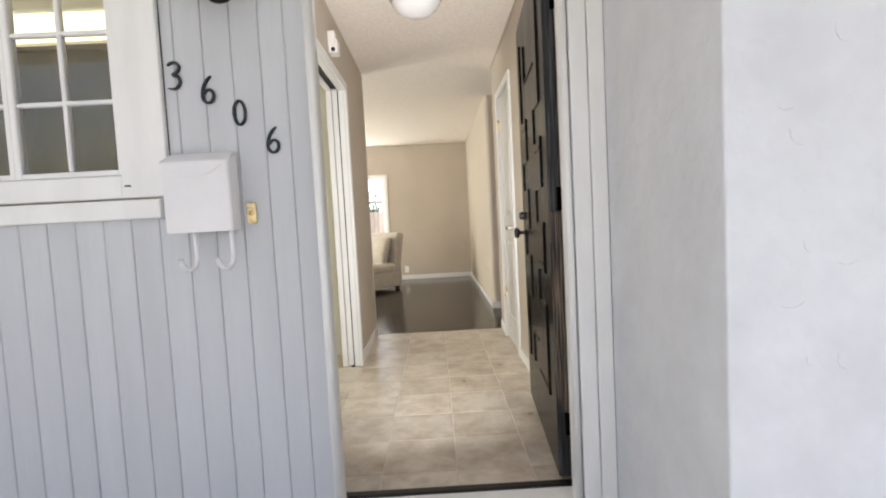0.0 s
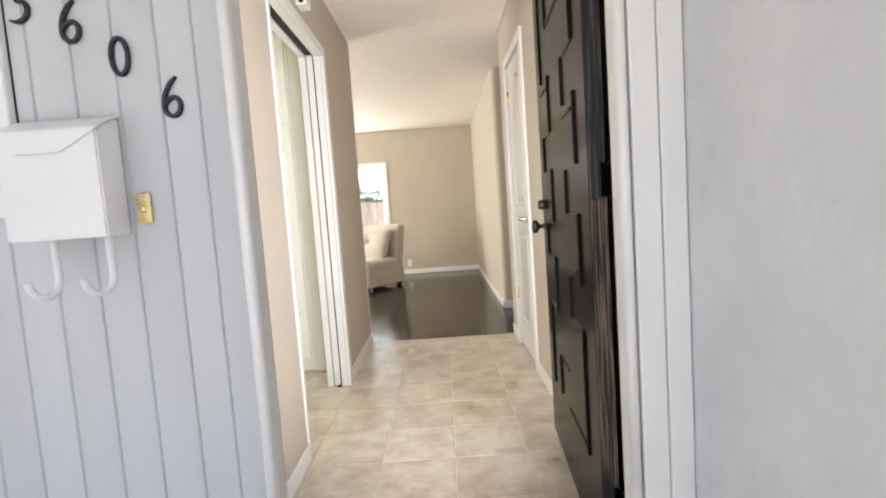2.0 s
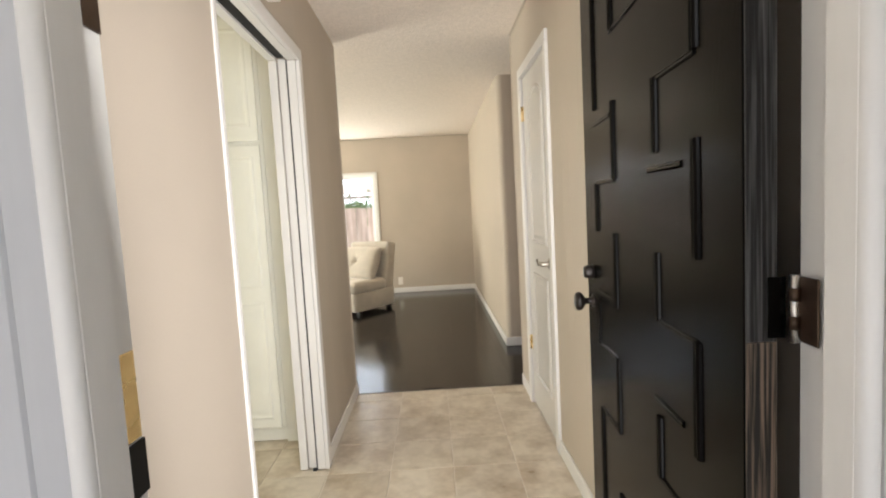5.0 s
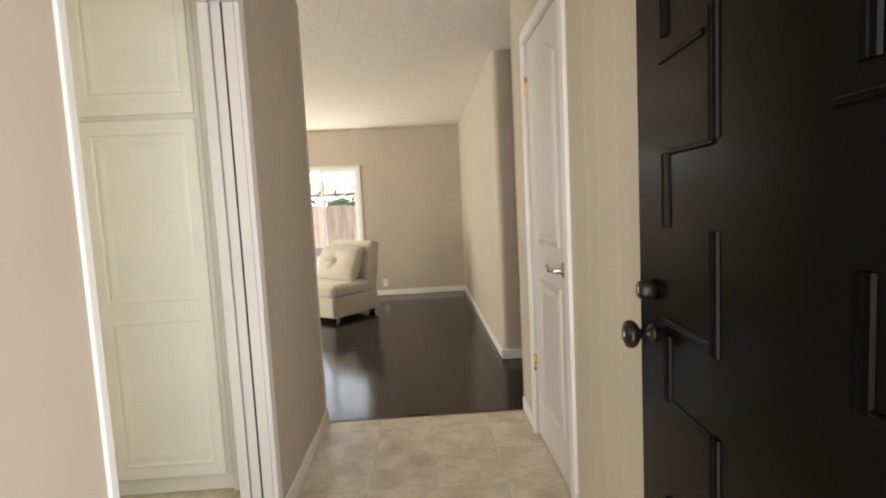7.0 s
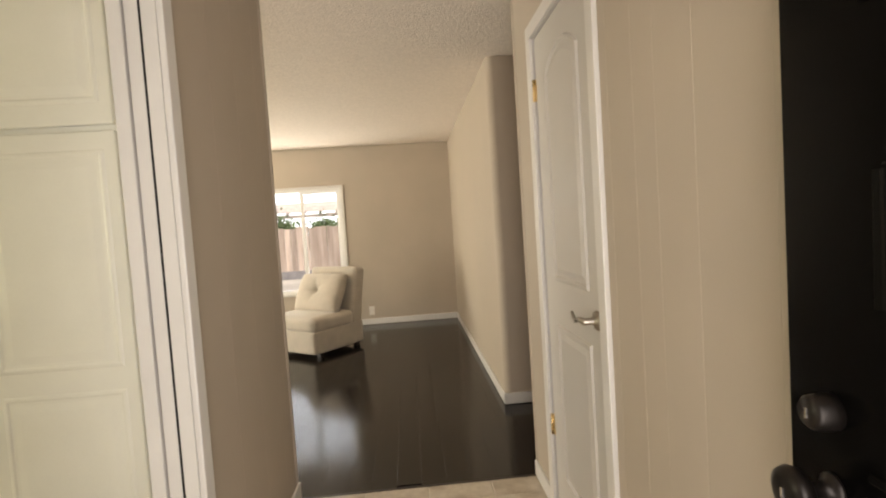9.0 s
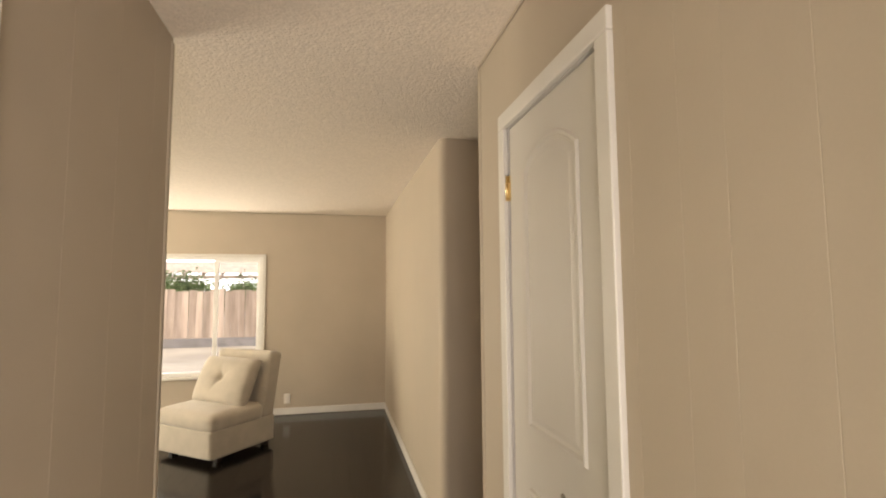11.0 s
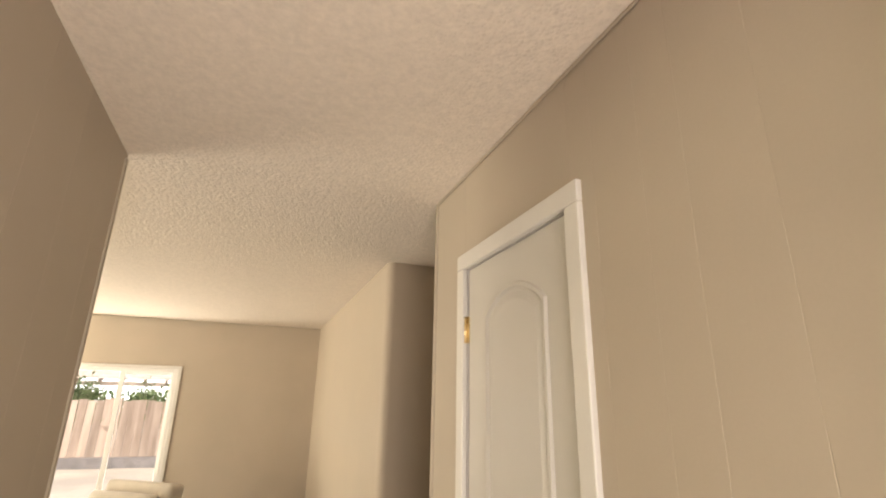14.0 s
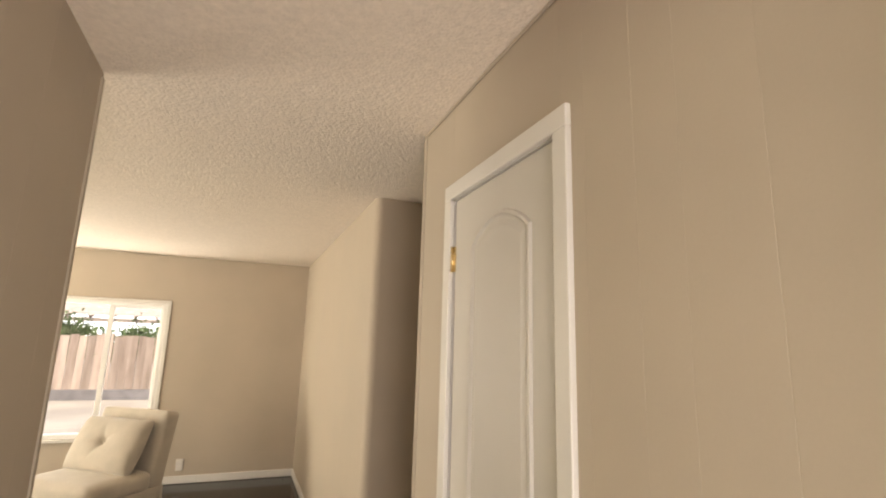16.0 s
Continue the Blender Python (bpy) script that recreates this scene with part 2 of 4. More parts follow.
def outline_ring(bm, outer, steps, axis):
    """A moulding along a closed outline of (u, v): steps are (inset, height) pairs from the outside in; the last ring is filled.
    axis turns (u, v, height) into a place."""
    centre = (sum(p[0] for p in outer) / len(outer), sum(p[1] for p in outer) / len(outer))
    count = len(outer)

    def inset(d):
        out = []
        for i in range(count):
            p, a, b = Vector(outer[i]), Vector(outer[i - 1]), Vector(outer[(i + 1) % count])
            n1 = Vector((-(p - a).y, (p - a).x)).normalized()
            n2 = Vector((-(b - p).y, (b - p).x)).normalized()
            mean = (n1 + n2).normalized()
            if mean.dot(Vector(centre) - p) < 0:
                mean = -mean
            out.append(p + mean * d / max(0.5, abs(mean.dot(n1))))
        return out

    rings = [[bm.verts.new(axis(q[0], q[1], h)) for q in inset(d)] for d, h in steps]
    for a, b in zip(rings, rings[1:]):
        for k in range(count):
            bm.faces.new((a[k], a[(k + 1) % count], b[(k + 1) % count], b[k]))
    bm.faces.new(rings[-1])
    return bm


def arched(u0, u1, v0, v1, rise, count=12):
    """A panel outline with a cambered head, anticlockwise."""
    pts = [(u0, v0), (u1, v0), (u1, v1)]
    for k in range(1, count):
        s = k / count
        pts.append((u1 + (u0 - u1) * s, v1 + rise * math.sin(math.pi * s) ** 0.8))
    pts.append((u0, v1))
    return pts


PANEL = [(0, 0.0005), (0.005, 0.008), (0.013, 0.009), (0.021, 0.001), (0.030, 0.0008), (0.05, 0.006)]

# ---- the plan ----
FACADE, FRONT_IN = 1.803, 1.905
DOOR_L, DOOR_R, DOOR_TOP = -0.377, 0.548, 2.06
STOP_L, STOP_R, STOP_Y = -0.336, 0.497, 1.742           # the moulded stops in front of the door
HALL_L, HALL_R, HALL_END = -0.555, 0.632, 4.605
LIVE_R, CORNER, BACK = 0.668, 5.58, 8.87
TOP = 2.41
KITCHEN_L, LIVE_L = -4.0, -4.5
PASS_A, PASS_B, PASS_TOP = 2.715, 3.602, 2.0          # the pocket-door opening
CLOSET_A, CLOSET_B, CLOSET_TOP = 3.655, 4.275, 2.035     # the closet door's opening
RETURN_X, RETURN_Y = 0.650, 1.075
WIN = (-2.45, -0.80, 0.49, 1.875)                        # the back window's opening

# ---- ground and outside ----
solid("ground", boxed((-300, 300, -300, 300, -0.35, -0.15)), GROUND, "pale dry earth and gravel round the house", "ground", "structure")
solid("pavement", boxed((-3.2, 2.5, -1.6, FACADE - 0.01, -0.16, -0.03), bevel=0.01), CONCRETE, "grey concrete porch slab before the front door", "porch", "structure")

bm = bmesh.new()
arc = [[bm.verts.new((110 * math.sin(a), 110 * math.cos(a), z)) for z in (-0.4, 75.0)] for a in [radians(-42 + 4 * k) for k in range(17)]]
for a, b in zip(arc, arc[1:]):
    bm.faces.new((a[0], b[0], b[1], a[1]))
bmesh.ops.solidify(bm, geom=bm.faces[:], thickness=0.3)
solid("backdrop", bm, HAZE, "bright hazy white sky far beyond the back yard", "sky", "structure")

# front wall with the doorway and the kitchen window
KWIN = (-2.4199, -1.0327, 1.2556, 2.0798)
fx0, fx1 = LIVE_L - 0.1, RETURN_X
solid("wall_front", boxed(
    (fx0, KWIN[0], FACADE + 0.012, FRONT_IN, -0.1, 2.6), (KWIN[0], KWIN[1], FACADE + 0.012, FRONT_IN, -0.1, KWIN[2]),
    (KWIN[0], KWIN[1], FACADE + 0.012, FRONT_IN, KWIN[3], 2.6), (KWIN[1], DOOR_L - 0.05, FACADE + 0.012, FRONT_IN, -0.1, 2.6),
    (DOOR_L - 0.05, DOOR_R + 0.05, FACADE + 0.012, FRONT_IN, DOOR_TOP + 0.05, 2.6), (DOOR_R + 0.05, HALL_R + 0.2, FACADE + 0.012, FRONT_IN, -0.1, 2.6)),
    WALL, "pale painted front wall with a doorway and a window", "wall", "structure")
stucco_wall = solid("wall_stucco_return", boxed((RETURN_X, RETURN_X + 4.5, RETURN_Y, FACADE + 0.3, -0.15, 2.7), bevel=0.006, segments=2), STUCCO,
      "white painted stucco wall that stands forward of the door", "wall", "structure")
rng = random.Random(11)
for k in range(26):
    px, pz = RETURN_X + rng.uniform(0.06, 1.0), rng.uniform(0.35, 1.75)
    lean, size = rng.uniform(-1.2, 0.2), rng.uniform(0.012, 0.03)
    bend = [(px + size * (u * math.cos(lean) - 0.4 * u * u * math.sin(lean)), RETURN_Y - 0.0004, pz + size * (u * math.sin(lean) + 0.4 * u * u)) for u in (-1, -0.4, 0.3, 1)]
    part("trowel_mark", tube(bend, 0.0012, 6, [0.0004, 0.0013, 0.0016, 0.0004]), STUCCO, stucco_wall)
# Out of view; its depth is chosen to keep facade and stucco shaded.
solid("ceiling_porch", boxed((-4.8, 5.2, -0.9, FRONT_IN + 0.1, 2.60, 2.72)), EAVE, "unseen white eave, sized to keep the sun off the porch", "eave", "structure")

# door frame outside and inside
frame_thing = thing("door_frame", pose(0, FACADE, 0), "white painted front door frame with moulded casing", "door frame", kind="structure")
depth, stop_d = FRONT_IN - FACADE, STOP_Y - FACADE
part("jamb", boxed((DOOR_L - 0.05, DOOR_L, 0.014, depth, 0, DOOR_TOP + 0.05), bevel=0.003), TRIM_OUT, frame_thing)
part("jamb", boxed((DOOR_R, DOOR_R + 0.05, 0.002, depth, 0, DOOR_TOP + 0.05), bevel=0.003), TRIM_OUT, frame_thing)
part("head", boxed((DOOR_L, DOOR_R, 0.0, depth, DOOR_TOP, DOOR_TOP + 0.05), bevel=0.003), TRIM_OUT, frame_thing)
part("stop", boxed((STOP_L - 0.030, STOP_L, stop_d + 0.012, 0.010, 0, DOOR_TOP), bevel=0.003), TRIM_OUT, frame_thing)
part("stop", boxed((STOP_R, STOP_R + 0.026, stop_d + 0.012, -0.001, 0, DOOR_TOP), bevel=0.003), TRIM_OUT, frame_thing)
part("stop", boxed((DOOR_L, DOOR_R, stop_d + 0.012, -0.001, DOOR_TOP + 0.001, DOOR_TOP + 0.05), bevel=0.003), TRIM_OUT, frame_thing)
part("bead", tube([(STOP_L - 0.013, stop_d + 0.012, 0), (STOP_L - 0.013, stop_d + 0.012, DOOR_TOP)], 0.0126, 14), TRIM_OUT, frame_thing)
part("bead", tube([(STOP_R + 0.013, stop_d + 0.012, 0), (STOP_R + 0.013, stop_d + 0.012, DOOR_TOP)], 0.0126, 14), TRIM_OUT, frame_thing)
part("casing", boxed((STOP_R + 0.030, 0.588, stop_d + 0.004, -0.001, 0, DOOR_TOP + 0.06), bevel=0.004, segments=2), TRIM_OUT, frame_thing)
part("casing", boxed((0.591, RETURN_X - 0.002, stop_d + 0.006, -0.001, 0, DOOR_TOP + 0.06), bevel=0.004, segments=2), TRIM_OUT, frame_thing, "narrow painted strip against the stucco")
part("threshold", boxed((DOOR_L, DOOR_R, 0.062, depth, -0.03, 0.010), bevel=0.006, segments=2), BRONZE, frame_thing, "worn dark metal door sill")
part("sill", boxed((DOOR_L, DOOR_R, -0.05, 0.061, -0.03, 0.004), bevel=0.006, segments=2), TRIM_OUT, frame_thing, "pale painted wooden sill")
part("strike_plate", boxed((DOOR_L - 0.001, DOOR_L + 0.002, 0.058, 0.097, 0.975, 1.096), bevel=0.001), BRASS, frame_thing, "brass strike plate")
# No recess is cut; a black plate gives the latch hole's darkness.
part("latch_hole", boxed((DOOR_L, DOOR_L + 0.0035, 0.062, 0.1, 0.898, 0.972)), DARK, frame_thing, "black plate painted as the shade in the latch recess")
part("deadbolt_hole", boxed((DOOR_L, DOOR_L + 0.0035, 0.058, 0.098, 1.512, 1.584)), BROWN_HINGE, frame_thing, "brown strike plate")

# kitchen window in the front wall
kw = thing("window_1", pose(0, FACADE, 0), "white framed kitchen window with divided panes", "window", kind="structure")
part("casing", boxed((KWIN[1] - 0.0, -0.8727, -0.022, 0.012, 1.1747, 2.2), (KWIN[0] - 0.15, KWIN[0], -0.022, 0.012, 1.1747, 2.2), (KWIN[0], KWIN[1], -0.022, 0.012, KWIN[3], 2.2), bevel=0.003), TRIM_OUT, kw)
part("apron", boxed((KWIN[0] - 0.15, -0.9062, -0.026, 0.012, 1.1008, 1.1676), bevel=0.003), TRIM_OUT, kw)
part("sill", boxed((KWIN[0] - 0.02, KWIN[1] - 0.0, -0.018, 0.10, 1.1747, 1.2535), bevel=0.004), TRIM_OUT, kw)
for sx0, sx1 in ((-1.4074, KWIN[1]), (-1.782, -1.4074), (-2.1567, -1.782), (KWIN[0], -2.1567)):
    sash = part("sash", boxed((sx0, sx0 + 0.02, -0.004, 0.036, KWIN[2], KWIN[3]), (sx1 - 0.02, sx1, -0.004, 0.036, KWIN[2], KWIN[3]),
                              (sx0 + 0.02, sx1 - 0.02, -0.004, 0.036, KWIN[2], KWIN[2] + 0.02), (sx0 + 0.02, sx1 - 0.02, -0.004, 0.036, KWIN[3] - 0.02, KWIN[3]), bevel=0.003), TRIM_OUT, kw)
    mid = (sx0 + sx1) / 2
    part("muntin", boxed((mid - 0.008, mid + 0.008, 0.0, 0.03, KWIN[2] + 0.02, KWIN[3] - 0.02), bevel=0.004), TRIM_OUT, sash)
    for z in (1.5134, 1.7511):
        part("muntin", boxed((sx0 + 0.02, sx1 - 0.02, 0.002, 0.028, z - 0.008, z + 0.008), bevel=0.004), TRIM_OUT, sash)
    pane = part("pane", boxed((sx0 + 0.015, sx1 - 0.015, 0.013, 0.017, KWIN[2] + 0.01, KWIN[3] - 0.01)), GLASS, sash)
    pane.visible_shadow = False
# The shaded joint beside the casing is drawn as a solid black strip.
part("gap", boxed((-0.8722, -0.8687, -0.002, 0.011, 1.1747, 2.2)), DARK, kw, "black strip painted as the shade beside the casing")
part("catch", boxed((-1.0226, -1.0024, -0.026, -0.021, 1.2131, 1.2182)), DARK, kw)

shade = thing("roller_blind", pose(-1.7, FRONT_IN - 0.015, 1.255), "olive fabric roller blind drawn behind the kitchen window", "blind")
bm = bmesh.new()
cols = [[bm.verts.new((-0.68 + 1.36 * k / 60, 0.004 * math.sin(k * 0.9), z)) for z in (0.0, 0.472)] for k in range(61)]
for a, b in zip(cols, cols[1:]):
    bm.faces.new((a[0], b[0], b[1], a[1]))
bmesh.ops.solidify(bm, geom=bm.faces[:], thickness=0.002)
part("cloth", bm, SHADE, shade)
part("bottom_bar", boxed((-0.68, 0.68, -0.007, 0.007, -0.004, 0.012), bevel=0.003), SHADE, shade)

part("head_rail", boxed((-0.69, 0.69, -0.009, 0.009, 0.468, 0.486), bevel=0.003), SHADE, shade)

# ---- inner walls ----
def plank_piece(width, height, name):
    """A wall plank 6 mm thick with eased edges: width along y, front towards -x."""
    bm = bmesh.new()
    e = 0.0014
    back = [bm.verts.new(v) for v in ((0.006, 0, 0), (0.006, width, 0), (0.006, width, height), (0.006, 0, height))]
    rim = [bm.verts.new(v) for v in ((0.0007, 0.0, 0), (0.0007, width, 0), (0.0007, width, height), (0.0007, 0, height))]
    front = [bm.verts.new(v) for v in ((0, e, 0), (0, width - e, 0), (0, width - e, height), (0, e, height))]
    for a, b in ((back, rim), (rim, front)):
        for k in range(4):
            bm.faces.new((a[k], a[(k + 1) % 4], b[(k + 1) % 4], b[k]))
    bm.faces.new(front)
    bm.faces.new(back)
    return finish(bm, WALL, name)


wall_right = solid("wall_hall_right", boxed(
    (HALL_R + 0.006, HALL_R + 0.12, FRONT_IN, CLOSET_A - 0.015, 0, TOP), (HALL_R + 0.006, HALL_R + 0.12, CLOSET_A - 0.015, CLOSET_B + 0.015, CLOSET_TOP + 0.015, TOP),
    (HALL_R + 0.006, HALL_R + 0.12, CLOSET_B + 0.015, HALL_END, 0, TOP)), WALL, "greige painted plank-grooved hall wall with a closet door", "wall", "structure")
wall_left = solid("wall_hall_left", boxed(
    (HALL_L - 0.12, HALL_L - 0.006, FRONT_IN, PASS_A - 0.02, 0, TOP), (HALL_L - 0.12, HALL_L - 0.006, PASS_A - 0.02, PASS_B + 0.02, PASS_TOP + 0.03, TOP),
    (HALL_L - 0.12, HALL_L - 0.006, PASS_B + 0.02, HALL_END, 0, TOP)), WALL, "greige painted plank-grooved hall wall with a pocket-door opening", "wall", "structure")


def clad(wall, side, edges, gap_a, gap_b, gap_top):
    """Planks from edge to edge of a hall wall, cut round its opening from gap_a to gap_b below gap_top."""
    for a, b in zip(edges, edges[1:]):
        cuts = []
        lo, hi = max(a, gap_a), min(b, gap_b)
        if lo >= hi:
            cuts.append((a, b, 0.0))
        else:
            cuts.append((lo, hi, gap_top))
            if a < lo:
                cuts.append((a, lo, 0.0))
            if hi < b:
                cuts.append((hi, b, 0.0))
        for c0, c1, z in cuts:
            me = plank_piece(c1 - c0, TOP - z, "plank")
            m = pose(HALL_R, c0, z) if side > 0 else pose(HALL_L, c1, z, 0, 0, 180)
            part("plank", me, WALL, wall, m=m)


clad(wall_right, 1, [FRONT_IN, 2.60, 2.95, 3.158, 3.306, 3.409, 3.553, HALL_END], CLOSET_A - 0.015, CLOSET_B + 0.015, CLOSET_TOP + 0.015)
clad(wall_left, -1, [FRONT_IN, 3.60, 3.93, 4.18, 4.44, HALL_END], PASS_A - 0.02, PASS_B + 0.02, PASS_TOP + 0.03)

bm = boxed((LIVE_R, LIVE_R + 0.12, CORNER, BACK, 0, TOP))
near = [e for e in bm.edges if all(abs(v.co.x - LIVE_R) < 1e-4 and abs(v.co.y - CORNER) < 1e-4 for v in e.verts)]
bmesh.ops.bevel(bm, geom=near, offset=0.05, segments=10, affect="EDGES", profile=0.5)
solid("wall_living_right", bm, WALL, "greige painted living room wall", "wall", "structure")
solid("wall_corridor_far", boxed((LIVE_R + 0.1201, 3.2, CORNER, CORNER + 0.119, 0.001, TOP - 0.001)), WALL, "greige painted side passage wall", "wall", "structure")
solid("wall_corridor_near", boxed((HALL_R + 0.121, 3.2, HALL_END - 0.12, HALL_END - 0.002, 0, TOP)), WALL, "greige painted side passage wall", "wall", "structure")
solid("wall_corridor_end", boxed((3.2, 3.3, HALL_END - 0.2, CORNER + 0.2, 0, TOP)), WALL, "greige painted end wall of the side passage", "wall", "structure")
solid("wall_back", boxed(
    (LIVE_L, WIN[0], BACK, BACK + 0.14, -0.1, TOP), (WIN[0], WIN[1], BACK, BACK + 0.14, -0.1, WIN[2]), (WIN[0], WIN[1], BACK, BACK + 0.14, WIN[3], TOP),
    (WIN[1], LIVE_R + 0.12, BACK, BACK + 0.14, -0.1, TOP)), WALL, "greige painted back wall with a window", "wall", "structure")
solid("wall_living_left", boxed(
    (LIVE_L - 0.12, LIVE_L, HALL_END - 0.12, 5.8, 0, TOP), (LIVE_L - 0.12, LIVE_L, 8.2, BACK, 0, TOP), (LIVE_L - 0.12, LIVE_L, 5.8, 8.2, 2.25, TOP), (LIVE_L - 0.12, LIVE_L, 5.8, 8.2, 0, 0.25)),
    WALL, "greige painted living room wall with a wide window", "wall", "structure")
solid("wall_living_near", boxed((LIVE_L, HALL_L - 0.121, HALL_END - 0.12, HALL_END - 0.004, 0, TOP)), WALL, "greige painted wall between living room and kitchen", "wall", "structure")
# Unseen wall; its opening is added to let the fill lamp in.
solid("wall_kitchen_left", boxed(
    (KITCHEN_L - 0.12, KITCHEN_L, FRONT_IN, 2.3, 0, TOP), (KITCHEN_L - 0.12, KITCHEN_L, 3.7, HALL_END - 0.13, 0, TOP), (KITCHEN_L - 0.12, KITCHEN_L, 2.3, 3.7, 0, 0.9), (KITCHEN_L - 0.12, KITCHEN_L, 2.3, 3.7, 2.0, TOP)),
    WALL, "greige painted kitchen wall with an unseen opening for the fill lamp", "wall", "structure")
solid("ceiling", boxed((LIVE_L - 0.12, 3.3, FRONT_IN, BACK + 0.14, TOP, TOP + 0.1)), CEILING, "beige popcorn-textured ceiling", "ceiling", "structure")
solid("roof", boxed((LIVE_L - 0.5, 4.2, FRONT_IN + 0.05, BACK + 0.5, TOP + 0.12, TOP + 0.25)), EAVE, "flat roof over the house", "roof", "structure")
solid("trim_ceiling", boxed((HALL_R - 0.009, HALL_R - 0.0005, FRONT_IN, HALL_END, TOP - 0.012, TOP - 0.001), bevel=0.004), WALL, "thin greige moulding under the hall ceiling", "trim", "structure")
solid("trim_ceiling", boxed((LIVE_L, LIVE_R - 0.001, BACK - 0.012, BACK - 0.0005, TOP - 0.016, TOP - 0.001), bevel=0.004), WALL, "thin greige moulding under the living room ceiling", "trim", "structure")
solid("trim_corner", boxed((HALL_L - 0.022, HALL_L + 0.005, HALL_END - 0.022, HALL_END + 0.006, 0.0, TOP - 0.017), bevel=0.004), WALL, "slim greige corner moulding at the hall's end", "trim", "structure")
solid("trim_corner", boxed((HALL_R - 0.005, HALL_R + 0.022, HALL_END - 0.022, HALL_END + 0.006, 0.0, TOP - 0.017), bevel=0.004), WALL, "slim greige corner moulding at the hall's end", "trim", "structure")


def skirting(x0, x1, y0, y1):
    return solid("baseboard", boxed((x0, x1, y0, y1, 0.004, 0.082), bevel=0.004, segments=2), TRIM, "white painted baseboard", "baseboard", "structure")


skirting(LIVE_R - 0.013, LIVE_R - 0.0005, CORNER - 0.012, BACK - 0.0005)
skirting(LIVE_R, 3.19, CORNER - 0.013, CORNER - 0.0005)
skirting(LIVE_L, LIVE_R - 0.014, BACK - 0.013, BACK - 0.0005)
skirting(HALL_R - 0.013, HALL_R - 0.0005, FRONT_IN, CLOSET_A - 0.06)
skirting(HALL_R - 0.013, HALL_R - 0.0005, CLOSET_B + 0.06, HALL_END)
skirting(HALL_L + 0.0005, HALL_L + 0.013, FRONT_IN, PASS_A - 0.026)
skirting(HALL_L + 0.0005, HALL_L + 0.013, PASS_B + 0.06, HALL_END + 0.01)
skirting(HALL_L - 0.119, HALL_L - 0.0, HALL_END + 0.0065, HALL_END + 0.018)
skirting(LIVE_L, HALL_L - 0.12, HALL_END - 0.003, HALL_END + 0.01)

# ---- back window and yard ----
bw = thing("window_2", pose(0, BACK, 0), "white vinyl sliding window over the back yard", "window", kind="structure")
x0, x1, z0, z1 = WIN
part("window_frame", boxed((x0, x0 + 0.045, -0.008, 0.09, z0, z1), (x1 - 0.045, x1, -0.008, 0.09, z0, z1), (x0 + 0.045, x1 - 0.045, -0.008, 0.09, z0, z0 + 0.045), (x0 + 0.045, x1 - 0.045, -0.008, 0.09, z1 - 0.04, z1), bevel=0.004), VINYL, bw)
part("casing", boxed((x0 - 0.03, x0, -0.014, -0.0005, z0 - 0.025, z1 + 0.03), (x1, x1 + 0.03, -0.014, -0.0005, z0 - 0.025, z1 + 0.03), (x0, x1, -0.014, -0.0005, z1, z1 + 0.03), bevel=0.003), TRIM, bw)
part("window_sill", boxed((x0 - 0.03, x1 + 0.03, -0.03, -0.0005, z0 - 0.03, z0 - 0.002), bevel=0.004), TRIM, bw)
MULL = -1.33
sash = part("sash", boxed((MULL - 0.02, MULL + 0.028, 0.02, 0.055, z0 + 0.045, z1 - 0.04), (x1 - 0.07, x1 - 0.045, 0.02, 0.055, z0 + 0.045, z1 - 0.04),
                          (MULL + 0.028, x1 - 0.07, 0.02, 0.055, z0 + 0.045, z0 + 0.075), (MULL + 0.028, x1 - 0.07, 0.02, 0.055, z1 - 0.065, z1 - 0.04), bevel=0.003), VINYL, bw)
for a, b in ((x0 + 0.04, MULL), (MULL, x1 - 0.05)):
    pane = part("pane", boxed((a, b, 0.036, 0.040, z0 + 0.04, z1 - 0.035)), GLASS, bw)
    pane.visible_shadow = False

outlet = thing("wall_outlet", pose(-0.50, BACK, 0.19), "white wall outlet plate above the baseboard", "outlet")
part("plate", boxed((-0.036, 0.036, -0.007, -0.0002, -0.058, 0.058), bevel=0.003, segments=2), PLASTIC, outlet)
for dz in (-0.024, 0.024):
    part("socket", boxed((-0.016, 0.016, -0.009, -0.006, dz - 0.014, dz + 0.014), bevel=0.0015), PLASTIC, outlet)

FENCE_Y = 18.1
fence = thing("fence", pose(0, FENCE_Y, -0.15), "weathered redwood board fence along the yard", "fence")
board_mesh = []
for k in range(5):
    h = 1.35 + 0.014 * k
    bm = bmesh.new()
    box(bm, 0, 0.172 + 0.004 * k, -0.011 - 0.003 * k, 0.011, 0, h - 0.02 * (k % 2))
    board_mesh.append(finish(bm, FENCE, "board"))
x = -9.0
while x < 4.0:
    k = random.randrange(5)
    part("board", board_mesh[k], FENCE, fence, m=pose(x, 0, 0.27, 0, random.uniform(-0.5, 0.5), 0))
    x += 0.172 + 0.004 * k + random.uniform(0.004, 0.014)
# Band of darker grey below the fence boards.
part("kickboard", boxed((-9, 4, -0.02, 0.02, 0.0, 0.26), bevel=0.004), FOOT_GREY, fence, "darker grey band along the fence's foot")
part("rail", boxed((-9, 4, 0.02, 0.06, 1.3, 1.39)), FENCE, fence)

patio = thing("pergola", pose(-6.0, 21.0, -0.13), "pale timber pergola behind the fence", "pergola")
part("beam", boxed((-4.0, 4.2, 0.0, 0.09, 2.02, 2.15), bevel=0.004), RAFTER, patio)
part("beam", boxed((-4.0, 4.2, 2.55, 2.64, 2.46, 2.6), bevel=0.004), RAFTER, patio)
